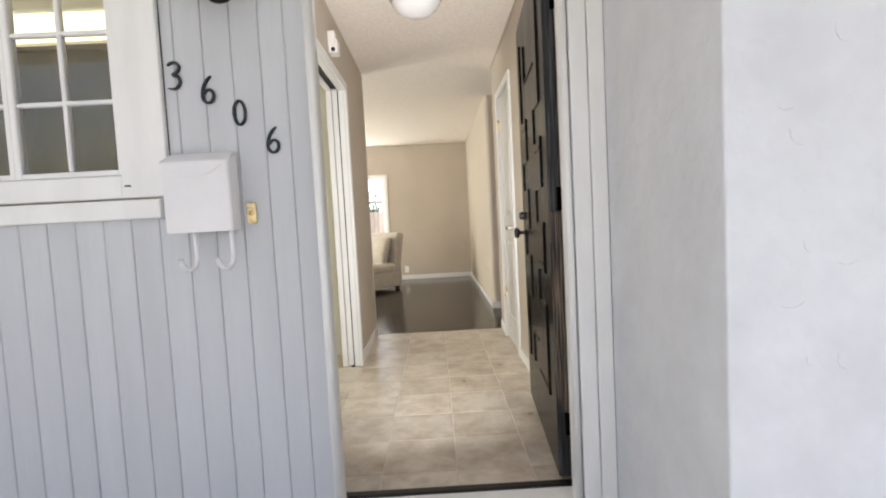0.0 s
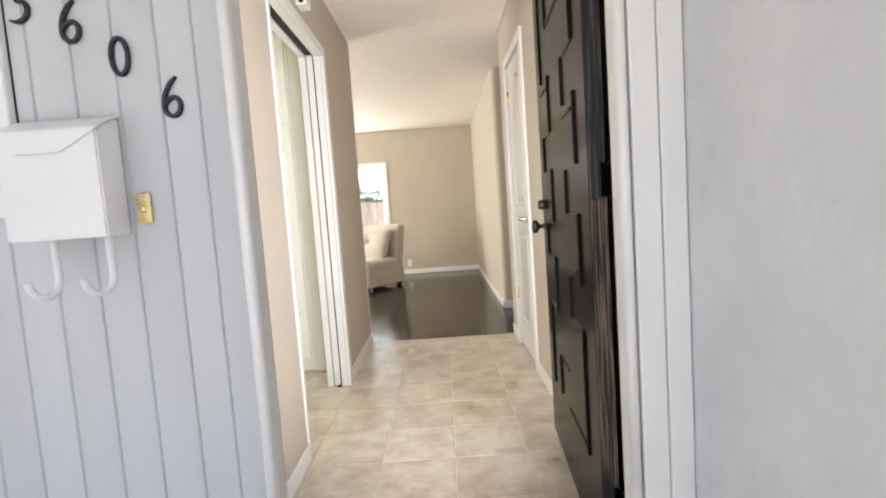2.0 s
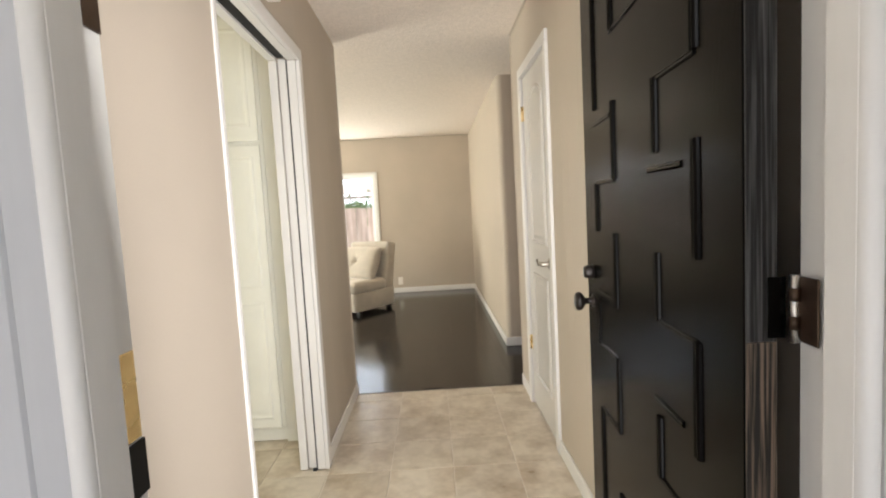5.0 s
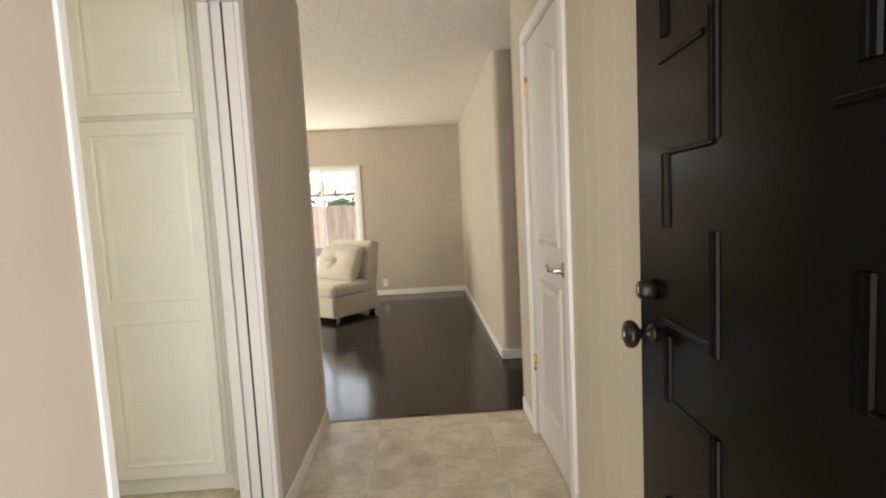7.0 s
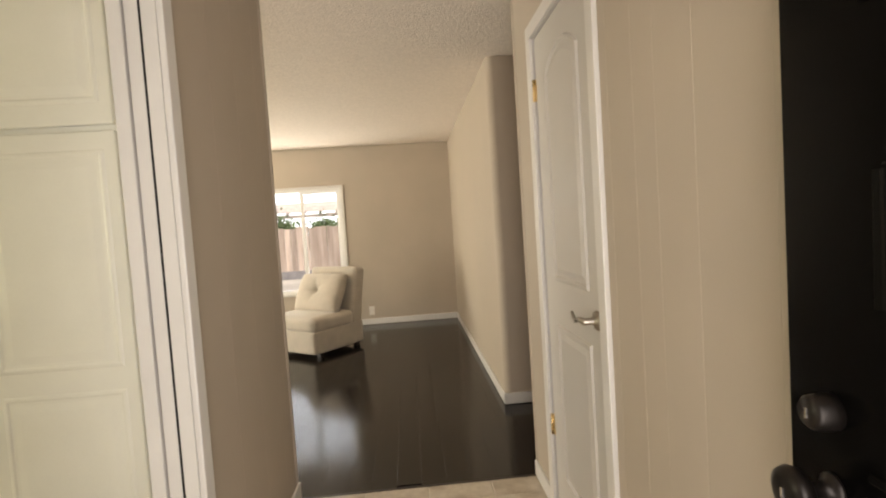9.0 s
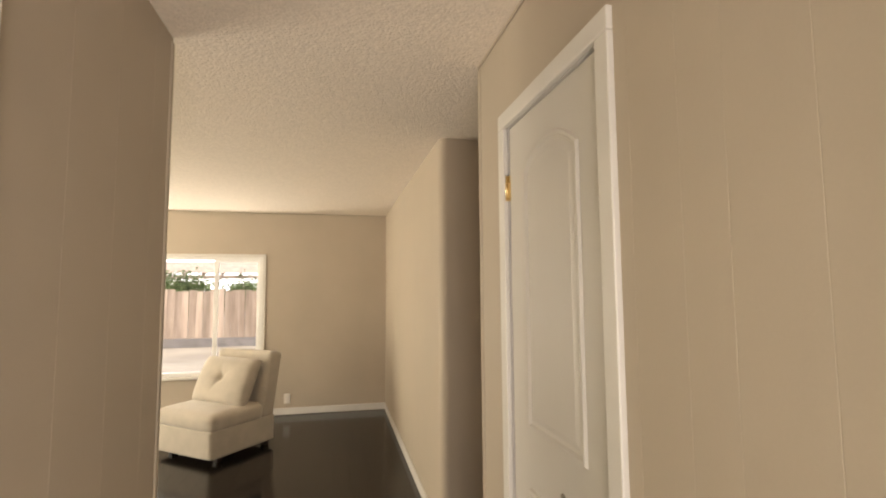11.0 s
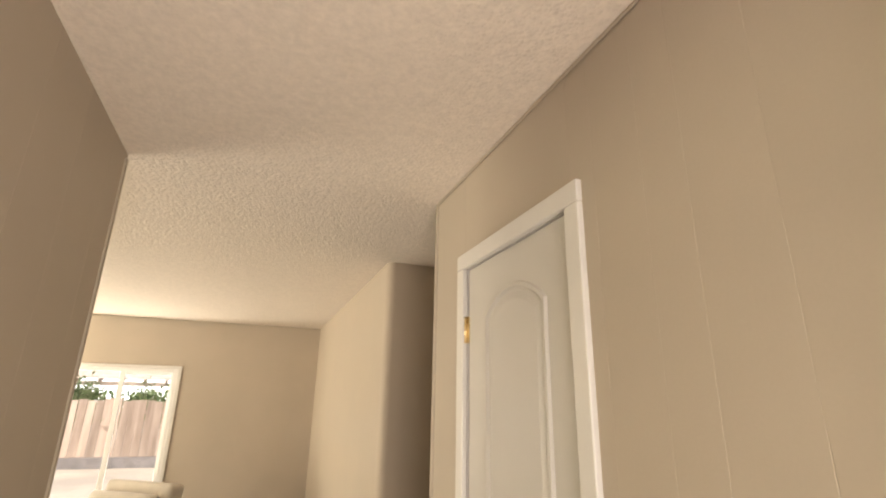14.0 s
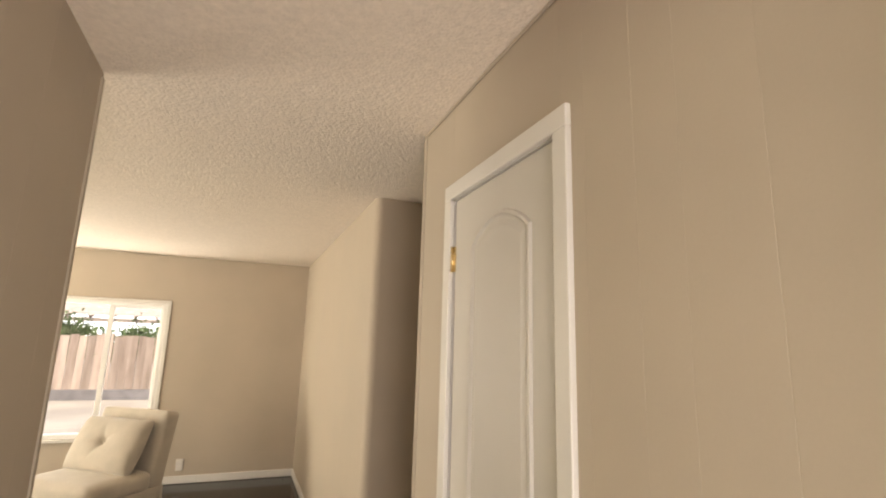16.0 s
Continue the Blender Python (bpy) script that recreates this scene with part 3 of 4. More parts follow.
for k in range(14):
    part("rafter", boxed((-0.02, 0.02, -0.25, 2.75, 0, 0.10), bevel=0.003), RAFTER, patio, m=pose(-3.8 + 0.6 * k, 0, 2.152, 10.2, 0, 0))
for k in range(15):
    part("slat", boxed((-4.1, 4.3, -0.055, 0.055, 0, 0.022), bevel=0.003), RAFTER, patio, m=pose(0, -0.2 + 0.2 * k, 2.256 + 0.18 * (-0.2 + 0.2 * k), 10.2, 0, 0))
for dx in (-3.9, 4.0):
    for dy, top in ((0.0, 2.02), (2.55, 2.46)):
        part("post", boxed((dx, dx + 0.09, dy, dy + 0.09, -0.02, top), bevel=0.004), RAFTER, patio)


def tree(x, y, trunk_h, crown_r, crown_h, leaves, seed):
    rng = random.Random(seed)
    t = thing("tree", pose(x, y, -0.15), "leafy green tree behind the fence", "tree", "trees behind the fence")
    part("trunk", tube([(0, 0, 0), (0.03, 0.02, trunk_h * 0.5), (-0.02, 0.03, trunk_h), (0.02, 0, trunk_h + crown_h * 0.5)], 0.1, 8, [0.11, 0.09, 0.07, 0.03]), BARK, t)
    for k in range(5):
        a = k * 1.256 + rng.random()
        part("limb", tube([(0, 0, trunk_h * 0.8), (math.cos(a) * crown_r * 0.4, math.sin(a) * crown_r * 0.4, trunk_h + crown_h * 0.25), (math.cos(a) * crown_r * 0.8, math.sin(a) * crown_r * 0.8, trunk_h + crown_h * 0.5)], 0.04, 6, [0.05, 0.035, 0.015]), BARK, t)
    verts, faces = [], []
    clumps = [(rng.gauss(0, crown_r * 0.45), rng.gauss(0, crown_r * 0.4), trunk_h * 0.9 + rng.random() * crown_h, rng.uniform(0.15, 0.4)) for _ in range(40)]
    for _ in range(leaves):
        cx, cy, cz, r = rng.choice(clumps)
        c = Vector((cx + rng.gauss(0, r), cy + rng.gauss(0, r), cz + rng.gauss(0, r * 0.7)))
        turn = Euler((rng.uniform(0, 6.3), rng.uniform(0, 6.3), rng.uniform(0, 6.3))).to_matrix()
        s = rng.uniform(0.04, 0.09)
        i = len(verts)
        for p in ((-1, 0, 0), (0, -0.45, 0.1), (1, 0, 0), (0, 0.45, 0.1)):
            verts.append(c + turn @ (Vector(p) * s))
        faces.append((i, i + 1, i + 2, i + 3))
    me = bpy.data.meshes.new("crown")
    me.from_pydata(verts, [], faces)
    me.materials.append(LEAF)
    part("crown", me, LEAF, t)


tree(-5.2, 19.4, 1.32, 1.15, 0.62, 5200, 3)
tree(-2.9, 19.5, 1.27, 1.0, 0.5, 3000, 5)
tree(-7.4, 19.6, 1.37, 1.25, 0.65, 5000, 8)

# ---- pocket-door opening and the kitchen behind it ----
po = thing("door_3", pose(HALL_L, 0, 0), "white cased opening with a pocket door slid away", "pocket door", kind="structure")
part("casing", boxed((-0.002, 0.007, PASS_A - 0.024, PASS_A, 0, PASS_TOP + 0.0), bevel=0.003, segments=2), TRIM, po)
part("casing", boxed((-0.002, 0.016, PASS_B, PASS_B + 0.058, 0, PASS_TOP + 0.0), bevel=0.004, segments=2), TRIM, po)
part("casing", boxed((-0.002, 0.016, PASS_A - 0.024, PASS_B + 0.058, PASS_TOP + 0.001, PASS_TOP + 0.059), bevel=0.004, segments=2), TRIM, po)
part("jamb", boxed((-0.122, -0.003, PASS_A - 0.02, PASS_A, 0, PASS_TOP), bevel=0.002), TRIM, po)
part("jamb", boxed((-0.042, -0.003, PASS_B, PASS_B + 0.019, 0.004, PASS_TOP), bevel=0.002), TRIM, po)
part("jamb", boxed((-0.130, -0.092, PASS_B, PASS_B + 0.019, 0.004, PASS_TOP), bevel=0.002), TRIM, po)
part("head", boxed((-0.042, -0.003, PASS_A, PASS_B, PASS_TOP, PASS_TOP + 0.028), (-0.130, -0.092, PASS_A, PASS_B, PASS_TOP, PASS_TOP + 0.028), bevel=0.002), TRIM, po)
part("track", boxed((-0.091, -0.043, PASS_A, PASS_B + 0.0, PASS_TOP + 0.012, PASS_TOP + 0.028)), DARK, po, "black sliding track in the head")
part("door_edge", boxed((-0.086, -0.0495, PASS_B + 0.004, PASS_B + 0.3, 0.012, PASS_TOP + 0.008), bevel=0.002), TRIM, po, "white edge of the pocket door")
# Shade between door edge and jamb, put in as a solid black strip.
part("slot", boxed((-0.049, -0.0425, PASS_B + 0.003, PASS_B + 0.018, 0.0, PASS_TOP)), DARK, po, "black strip painted as the shade inside the door pocket")
part("guide", boxed((-0.066, -0.046, PASS_B - 0.012, PASS_B + 0.004, 0.0, 0.014), bevel=0.003), DARK, po, "black floor guide")

CAB_Y = 3.93


def cabinet_door(u0, u1, v0, v1, panels, parent):
    bm = boxed((u0, u1, -0.019, -0.001, v0, v1), bevel=0.004, segments=2)
    for p0, p1, q0, q1 in panels:
        outline_ring(bm, [(p0, q0), (p1, q0), (p1, q1), (p0, q1)], [(0, 0.0005), (0.005, 0.003), (0.013, 0.004), (0.02, 0.001), (0.03, 0.001), (0.055, 0.004)], lambda u, v, h: (u, -0.019 - h, v))
    return part("door", bm, CABINET, parent)


unit_w = 0.51
for k in range(3):
    cx1 = -0.845 - unit_w * k
    cab = thing("pantry_cabinet", pose(cx1 - unit_w / 2, CAB_Y, 0), "cream tall pantry cabinet with raised-panel doors", "cabinet", "row of pantry cabinets")
    hw = unit_w / 2
    part("body", boxed((-hw + 0.0005, hw - 0.0005, 0.001, 0.52, 0.085, TOP - 0.02), bevel=0.001), CABINET, cab)
    part("toe_kick", boxed((-hw + 0.0005, hw - 0.0005, 0.03, 0.5, 0.004, 0.084)), CABINET, cab)
    cabinet_door(-hw + 0.018, hw - 0.018, 0.10, 1.665, [(-hw + 0.06, hw - 0.055, 0.15, 0.815), (-hw + 0.06, hw - 0.055, 0.89, 1.605)], cab)
    cabinet_door(-hw + 0.018, hw - 0.018, 1.685, 2.33, [(-hw + 0.06, hw - 0.055, 1.755, 2.27)], cab)
solid("trim_filler", boxed((-0.844, HALL_L - 0.121, CAB_Y + 0.004, CAB_Y + 0.03, 0.004, TOP - 0.02)), CABINET, "cream painted filler strip beside the pantry", "filler strip", "structure")

klight = thing("kitchen_light", pose(-2.3, 3.16, TOP), "yellowish ceiling light box in the kitchen", "ceiling light")
part("frame", boxed((-0.72, 0.62, -0.23, 0.23, -0.07, -0.001), bevel=0.01), CABINET, klight)
part("diffuser", boxed((-0.68, 0.58, -0.19, 0.19, -0.085, -0.068), bevel=0.006), KITCHEN_GLOW, klight)

# ---- closet door on the hall's other side ----
cd = thing("door_2", pose(HALL_R, 0, 0), "white two-panel closet door with an arched panel, shut", "door", kind="structure")
part("casing", boxed((-0.016, 0.002, CLOSET_A - 0.056, CLOSET_A - 0.0, 0, CLOSET_TOP), bevel=0.004, segments=2), TRIM, cd)
part("casing", boxed((-0.016, 0.002, CLOSET_B, CLOSET_B + 0.056, 0, CLOSET_TOP), bevel=0.004, segments=2), TRIM, cd)
part("casing", boxed((-0.016, 0.002, CLOSET_A - 0.056, CLOSET_B + 0.056, CLOSET_TOP + 0.001, CLOSET_TOP + 0.057), bevel=0.004, segments=2), TRIM, cd)
part("jamb", boxed((0.003, 0.11, CLOSET_A - 0.014, CLOSET_A, 0, CLOSET_TOP), (0.003, 0.11, CLOSET_B, CLOSET_B + 0.014, 0, CLOSET_TOP), (0.003, 0.11, CLOSET_A, CLOSET_B, CLOSET_TOP, CLOSET_TOP + 0.014)), TRIM, cd)
bm = boxed((0.006, 0.041, CLOSET_A + 0.004, CLOSET_B - 0.003, 0.012, CLOSET_TOP - 0.004), bevel=0.002)
outline_ring(bm, arched(3.775, 4.135, 1.04, 1.845, 0.075), PANEL, lambda u, v, h: (0.006 - h, u, v))
outline_ring(bm, arched(3.775, 4.135, 0.215, 0.865, 0.0, 2), PANEL, lambda u, v, h: (0.006 - h, u, v))
part("slab", bm, DOOR_WHITE, cd)
for z in (0.40, 1.82):
    hinge = part("hinge", tube([(-0.004, CLOSET_B + 0.001, z - 0.045), (-0.004, CLOSET_B + 0.001, z + 0.045)], 0.006, 10), BRASS, cd, "brass hinge")
    part("leaf", boxed((0.0, 0.0055, CLOSET_B - 0.012, CLOSET_B + 0.0, z - 0.044, z + 0.044)), BRASS, hinge)
lever = part("door_handle", turned([(0.0, 0.0), (0.031, 0.0), (0.032, 0.006), (0.026, 0.012), (0.014, 0.016), (0.0115, 0.022), (0.0115, 0.048), (0.008, 0.054), (0.0, 0.055)], 28), NICKEL, cd, "satin nickel lever handle",
             m=pose(0.006, 3.715, 0.957, 0, -90, 0))
part("lever", tube([(0, 0, 0.046), (0.004, 0.015, 0.05), (0.002, 0.035, 0.053), (-0.008, 0.06, 0.052), (-0.002, 0.085, 0.05), (0.014, 0.105, 0.049)], 0.008, 10, [0.0095, 0.0095, 0.009, 0.0075, 0.0065, 0.005]), NICKEL, lever)

# ---- front door, standing open ----
fd = thing("front_door", pose(0.478, 1.916, 0.014, 0, 0, -4.3), "black panelled front door with carved mouldings, standing open", "door")
W, H, T = 0.922, 2.04, 0.045
part("slab", boxed((0.0, T, 0.002, W, 0, H), bevel=0.003, segments=2), BLACK, fd)
part("edge", boxed((0.001, T - 0.001, -0.002, 0.0015, 0.26, 1.035), bevel=0.0008), WORN, fd, "hinge edge with worn paint over bare wood")
part("edge", boxed((0.001, T - 0.001, -0.002, 0.0015, 1.0355, H - 0.002), bevel=0.0008), SCUFFED, fd, "hinge edge with scuffed black paint")
part("edge", boxed((0.001, T - 0.001, -0.002, 0.0015, 0.002, 0.2595), bevel=0.0008), SCUFFED, fd, "hinge edge with scuffed black paint")
# carved mouldings: uprights (along, from, to) and rails (from, to, height), in four columns
C1, C2, C3, C4 = 0.144, 0.320, 0.603, 0.777
UPRIGHTS = [(C1, 1.505, 1.93), (C2, 1.355, 1.505), (C1, 1.155, 1.36), (C2, 1.008, 1.15), (C1, 0.80, 1.01), (C2, 0.666, 0.80), (C1, 0.29, 0.664),
            (C4, 1.53, 1.93), (C3, 1.318, 1.52), (C4, 1.174, 1.315), (C3, 0.975, 1.176), (C4, 0.832, 0.962), (C3, 0.63, 0.84), (C4, 0.285, 0.628), (C3, 0.30, 0.452), (C3, 1.70, 1.87)]
RAILS = [(0.30, 0.62, 1.698), (C1, C2, 1.502), (0.2, 0.362, 1.322), (C1, C2, 1.008), (0.205, 0.348, 0.834), (C1, C2, 0.665), (C1, 0.45, 0.30),
         (0.635, 0.80, 1.49), (C3, C4, 1.316), (C3, 0.80, 0.990), (C3, C4, 0.835), (0.43, C3, 0.450), (C3, C4, 0.63)]


def ridge(length, name, k=1.0):
    """A carved bar along z, standing 9 mm proud of the face towards -x."""
    bm = bmesh.new()
    profile = [(0.001, -0.014), (-0.004, -0.011), (-0.007, -0.006), (-0.0055, 0.0), (-0.007, 0.006), (-0.004, 0.011), (0.001, 0.014)]
    rings = [[bm.verts.new((px if px > 0 else px * k, py * k, z)) for px, py in profile] for z in (0, length)]
    for k in range(len(profile)):
        bm.faces.new((rings[0][k], rings[0][(k + 1) % 7], rings[1][(k + 1) % 7], rings[1][k]))
    bm.faces.new(list(reversed(rings[0])))
    bm.faces.new(rings[1])
    return finish(bm, BLACK, name)


for s, a, b in UPRIGHTS:
    part("moulding", ridge(b - a, "moulding"), BLACK, fd, m=pose(0, s, a - 0.014))
for a, b, z in RAILS:
    part("moulding", ridge(b - a, "moulding", 0.5), BLACK, fd, m=pose(-0.0006, a, z - 0.014, -90, 0, 0))
knob = part("door_knob", turned([(0.0, 0.0), (0.019, 0.0), (0.019, 0.004), (0.015, 0.008), (0.010, 0.012), (0.010, 0.032), (0.018, 0.038), (0.027, 0.046), (0.030, 0.056), (0.027, 0.066), (0.017, 0.071), (0.0, 0.072)], 32), BRONZE, fd, "dark bronze round knob",
            m=pose(0, 0.852, 0.935, 0, -90, 0) @ Matrix.Diagonal((1, 1, 0.85, 1)))
part("keyhole", boxed((-0.006, 0.006, -0.002, 0.002, 0.0715, 0.073)), STEEL, knob, "bright keyway")
dead = part("deadbolt", turned([(0.0, 0.0), (0.022, 0.0), (0.022, 0.010), (0.020, 0.024), (0.016, 0.029), (0.0, 0.030)], 32), BRONZE, fd, "dark bronze deadbolt", m=pose(0, 0.852, 1.028, 0, -90, 0))
part("keyhole", boxed((-0.006, 0.006, -0.0015, 0.0015, 0.0295, 0.031)), STEEL, dead, "bright keyway")
part("knob_inside", turned([(0.0, 0.0), (0.031, 0.0), (0.022, 0.011), (0.010, 0.014), (0.010, 0.032), (0.027, 0.046), (0.030, 0.056), (0.017, 0.068), (0.0, 0.069)], 24), BRONZE, fd, m=pose(T, 0.852, 0.935, 0, 90, 0))
for z in (0.21, 1.085, 1.83):
    hinge = part("hinge", tube([(T + 0.016, -0.012, z - 0.048), (T + 0.016, -0.012, z + 0.048)], 0.0075, 12), STEEL, fd, "steel hinge with brown leaves")
    for k in (-1, 1):
        part("knuckle", tube([(T + 0.016, -0.012, z + k * 0.02 - 0.0095), (T + 0.016, -0.012, z + k * 0.02 + 0.0095)], 0.0082, 12), BROWN_HINGE, hinge)
    part("leaf", boxed((0.03, T + 0.01, -0.0032, -0.0015, z - 0.044, z + 0.044), bevel=0.0006), BLACK, hinge, "leaf painted black")
    part("leaf", boxed((T + 0.0195, T + 0.0225, -0.052, -0.014, z - 0.046, z + 0.046), bevel=0.001), BROWN_HINGE, hinge)

# ---- lamp and chime in the hall ----
lamp = thing("ceiling_lamp", pose(0.0, 3.12, TOP), "white opal glass dome lamp on the hall ceiling, unlit", "ceiling lamp")
part("rim", turned([(0.0, -0.026), (0.155, -0.026), (0.165, -0.018), (0.165, -0.002), (0.0, -0.001)], 40), NICKEL, lamp, "brushed metal rim")
part("shade", turned([(0.0, -0.125), (0.045, -0.121), (0.09, -0.106), (0.125, -0.08), (0.146, -0.05), (0.152, -0.024), (0.0, -0.022)], 40), OPAL, lamp)
chime = thing("door_chime", pose(HALL_L + 0.0005, 3.18, 2.18), "off-white plastic door chime box high on the wall", "door chime")
part("case", boxed((0, 0.044, -0.05, 0.004, -0.035, 0.055), bevel=0.006, segments=3), PLASTIC, chime)
part("sounder", boxed((0, 0.056, -0.038, 0.05, -0.075, 0.012), bevel=0.007, segments=3), PLASTIC, chime)
# Black disc on the face, for the darkness inside the round opening.
part("sensor", turned([(0, 0), (0.013, 0), (0.013, 0.004), (0, 0.005)], 16), DARK, chime, "black disc painted as the shade in a round opening", m=pose(0.03, -0.0375, -0.055, 90, 0, 0))

# ---- things on the front wall ----
mail = thing("mailbox", pose(-0.7492, FACADE - 0.003, 1.0432), "white enamelled steel wall mailbox with newspaper hooks", "mailbox")
bm = bmesh.new()
w = 0.1115
side = [(0.0, 0.0), (-0.082, 0.0), (-0.083, 0.232), (-0.04, 0.256), (0.0, 0.272)]
left = [bm.verts.new((-w, y, z)) for y, z in side]
right = [bm.verts.new((w, y, z)) for y, z in side]
bm.faces.new(left)
bm.faces.new(list(reversed(right)))
for k in range(len(side)):
    bm.faces.new((left[k], right[k], right[(k + 1) % 5], left[(k + 1) % 5]))
bmesh.ops.bevel(bm, geom=bm.edges[:], offset=0.004, segments=2, affect="EDGES")
part("body", bm, MAILBOX, mail)
bm = bmesh.new()
lid_side = [(0.0, 0.2735), (-0.04, 0.2585), (-0.086, 0.2345)]
for a, b in zip(lid_side, lid_side[1:]):
    q = [bm.verts.new(v) for v in ((-w - 0.003, *a), (w + 0.003, *a), (w + 0.003, *b), (-w - 0.003, *b))]
    bm.faces.new(q)
flap = [bm.verts.new(v) for v in ((-w - 0.003, -0.0865, 0.2345), (-0.062, -0.088, 0.188), (0.032, -0.088, 0.188), (w + 0.003, -0.0865, 0.2345))]
bm.faces.new(flap)
bmesh.ops.remove_doubles(bm, verts=bm.verts[:], dist=0.0008)
bmesh.ops.solidify(bm, geom=bm.faces[:], thickness=0.0022)
part("lid", bm, MAILBOX, mail)
for hx in (-0.031, 0.092):
    part("hook", tube([(hx + 0.005, -0.06, 0.01), (hx + 0.006, -0.06, -0.09), (hx + 0.004, -0.066, -0.112), (hx - 0.004, -0.078, -0.124), (hx - 0.016, -0.094, -0.122), (hx - 0.024, -0.105, -0.106), (hx - 0.026, -0.108, -0.088)], 0.0085, 8), MAILBOX, mail)

bell = thing("doorbell", pose(-0.5994, FACADE - 0.003, 1.1008), "small brass doorbell plate with a round button", "doorbell")
part("plate", boxed((-0.017, 0.017, -0.007, -0.0002, -0.036, 0.036), bevel=0.003, segments=2), BRASS, bell)
part("button", turned([(0, 0), (0.009, 0), (0.009, 0.003), (0.006, 0.006), (0, 0.007)], 20), BRASS, bell, m=pose(0, -0.0065, 0, 90, 0, 0))
for dz in (-0.025, 0.025):
    part("screw", turned([(0, 0), (0.0035, 0), (0.003, 0.0015), (0, 0.002)], 10), BRASS, bell, m=pose(0, -0.0068, dz, 90, 0, 0))


def numeral(digit, x, z, height):
    """A cast numeral swept along the strokes of the digit, 8 mm proud."""
    strokes = {
        "3": [[(-0.27, 0.40), (-0.12, 0.5), (0.1, 0.5), (0.24, 0.37), (0.18, 0.18), (-0.06, 0.04), (0.16, -0.02), (0.27, -0.2), (0.16, -0.42), (-0.06, -0.5), (-0.28, -0.46)]],
        "6": [[(0.2, 0.5), (0.02, 0.36), (-0.16, 0.12), (-0.24, -0.14), (-0.22, -0.36), (-0.06, -0.49), (0.12, -0.47), (0.24, -0.32), (0.24, -0.14), (0.1, -0.02), (-0.08, -0.06), (-0.2, -0.22)]],
        "0": [[(0.27 * math.sin(a * math.pi / 10), 0.48 * math.cos(a * math.pi / 10)) for a in range(21)]],
    }[digit]
    bm = bmesh.new()
    for pts in strokes:
        fine = []
        for i in range(len(pts) - 1):
            p0, p1, p2, p3 = (Vector(pts[max(0, min(len(pts) - 1, j))]) for j in (i - 1, i, i + 1, i + 2))
            for k in range(4):
                s = k / 4
                fine.append(0.5 * ((2 * p1) + (p2 - p0) * s + (2 * p0 - 5 * p1 + 4 * p2 - p3) * s * s + (3 * p1 - p0 - 3 * p2 + p3) * s ** 3))
        fine.append(Vector(pts[-1]))
        rings = []
        for i, p in enumerate(fine):
            way = (fine[min(i + 1, len(fine) - 1)] - fine[max(i - 1, 0)]).normalized()
            side = Vector((-way.y, way.x))
            end = min(1.0, 0.45 + 0.12 * min(i, len(fine) - 1 - i)) if digit != "0" else 1.0
            t = 0.068 * end * (0.78 + 0.34 * abs(way.y))
            a, b, c, d = p + side * t, p + side * t * 0.6, p - side * t * 0.6, p - side * t
            rings.append([bm.verts.new((q.x * height * 0.84, y, q.y * height)) for q, y in ((a, 0.0), (a, -0.005), (b, -0.008), (c, -0.008), (d, -0.005), (d, 0.0))])
        for r0, r1 in zip(rings, rings[1:]):
            for k in range(6):
                bm.faces.new((r0[k], r0[(k + 1) % 6], r1[(k + 1) % 6], r1[k]))
        if digit != "0":
            bm.faces.new(rings[0])
            bm.faces.new(list(reversed(rings[-1])))
    ob = solid("house_number", bm, NUMERAL, "black cast house numeral " + digit + " on grey siding", "house number", group="house numbers")
    ob.location = (x, FACADE - 0.0015, z)
    return ob


numeral("3", -0.8322, 1.5863, 0.089)
numeral("6", -0.7209, 1.5357, 0.091)
numeral("0", -0.6166, 1.4507, 0.085)
numeral("6", -0.5082, 1.3527, 0.088)
porch = thing("porch_light", pose(-0.655, FACADE - 0.002, 1.885), "bronze porch light on the siding", "wall light")
part("backplate", turned([(0, 0), (0.062, 0), (0.06, 0.01), (0.045, 0.018), (0, 0.02)], 28), BRONZE, porch, m=pose(0, 0, 0, 90, 0, 0))
part("arm", tube([(0, -0.015, 0), (0, -0.06, 0.01), (0, -0.09, 0.0)], 0.01, 8), BRONZE, porch)
part("cap", turned([(0.0, -0.066), (0.03, -0.064), (0.075, -0.052), (0.098, -0.026), (0.102, 0.0), (0.0, 0.005)], 36), BRONZE, porch, m=pose(0, -0.09, 0.0))
part("globe", turned([(0.07, 0.0), (0.09, 0.06), (0.085, 0.13), (0.05, 0.17), (0.0, 0.18)], 28), OPAL, porch, m=pose(0, -0.09, 0.0))


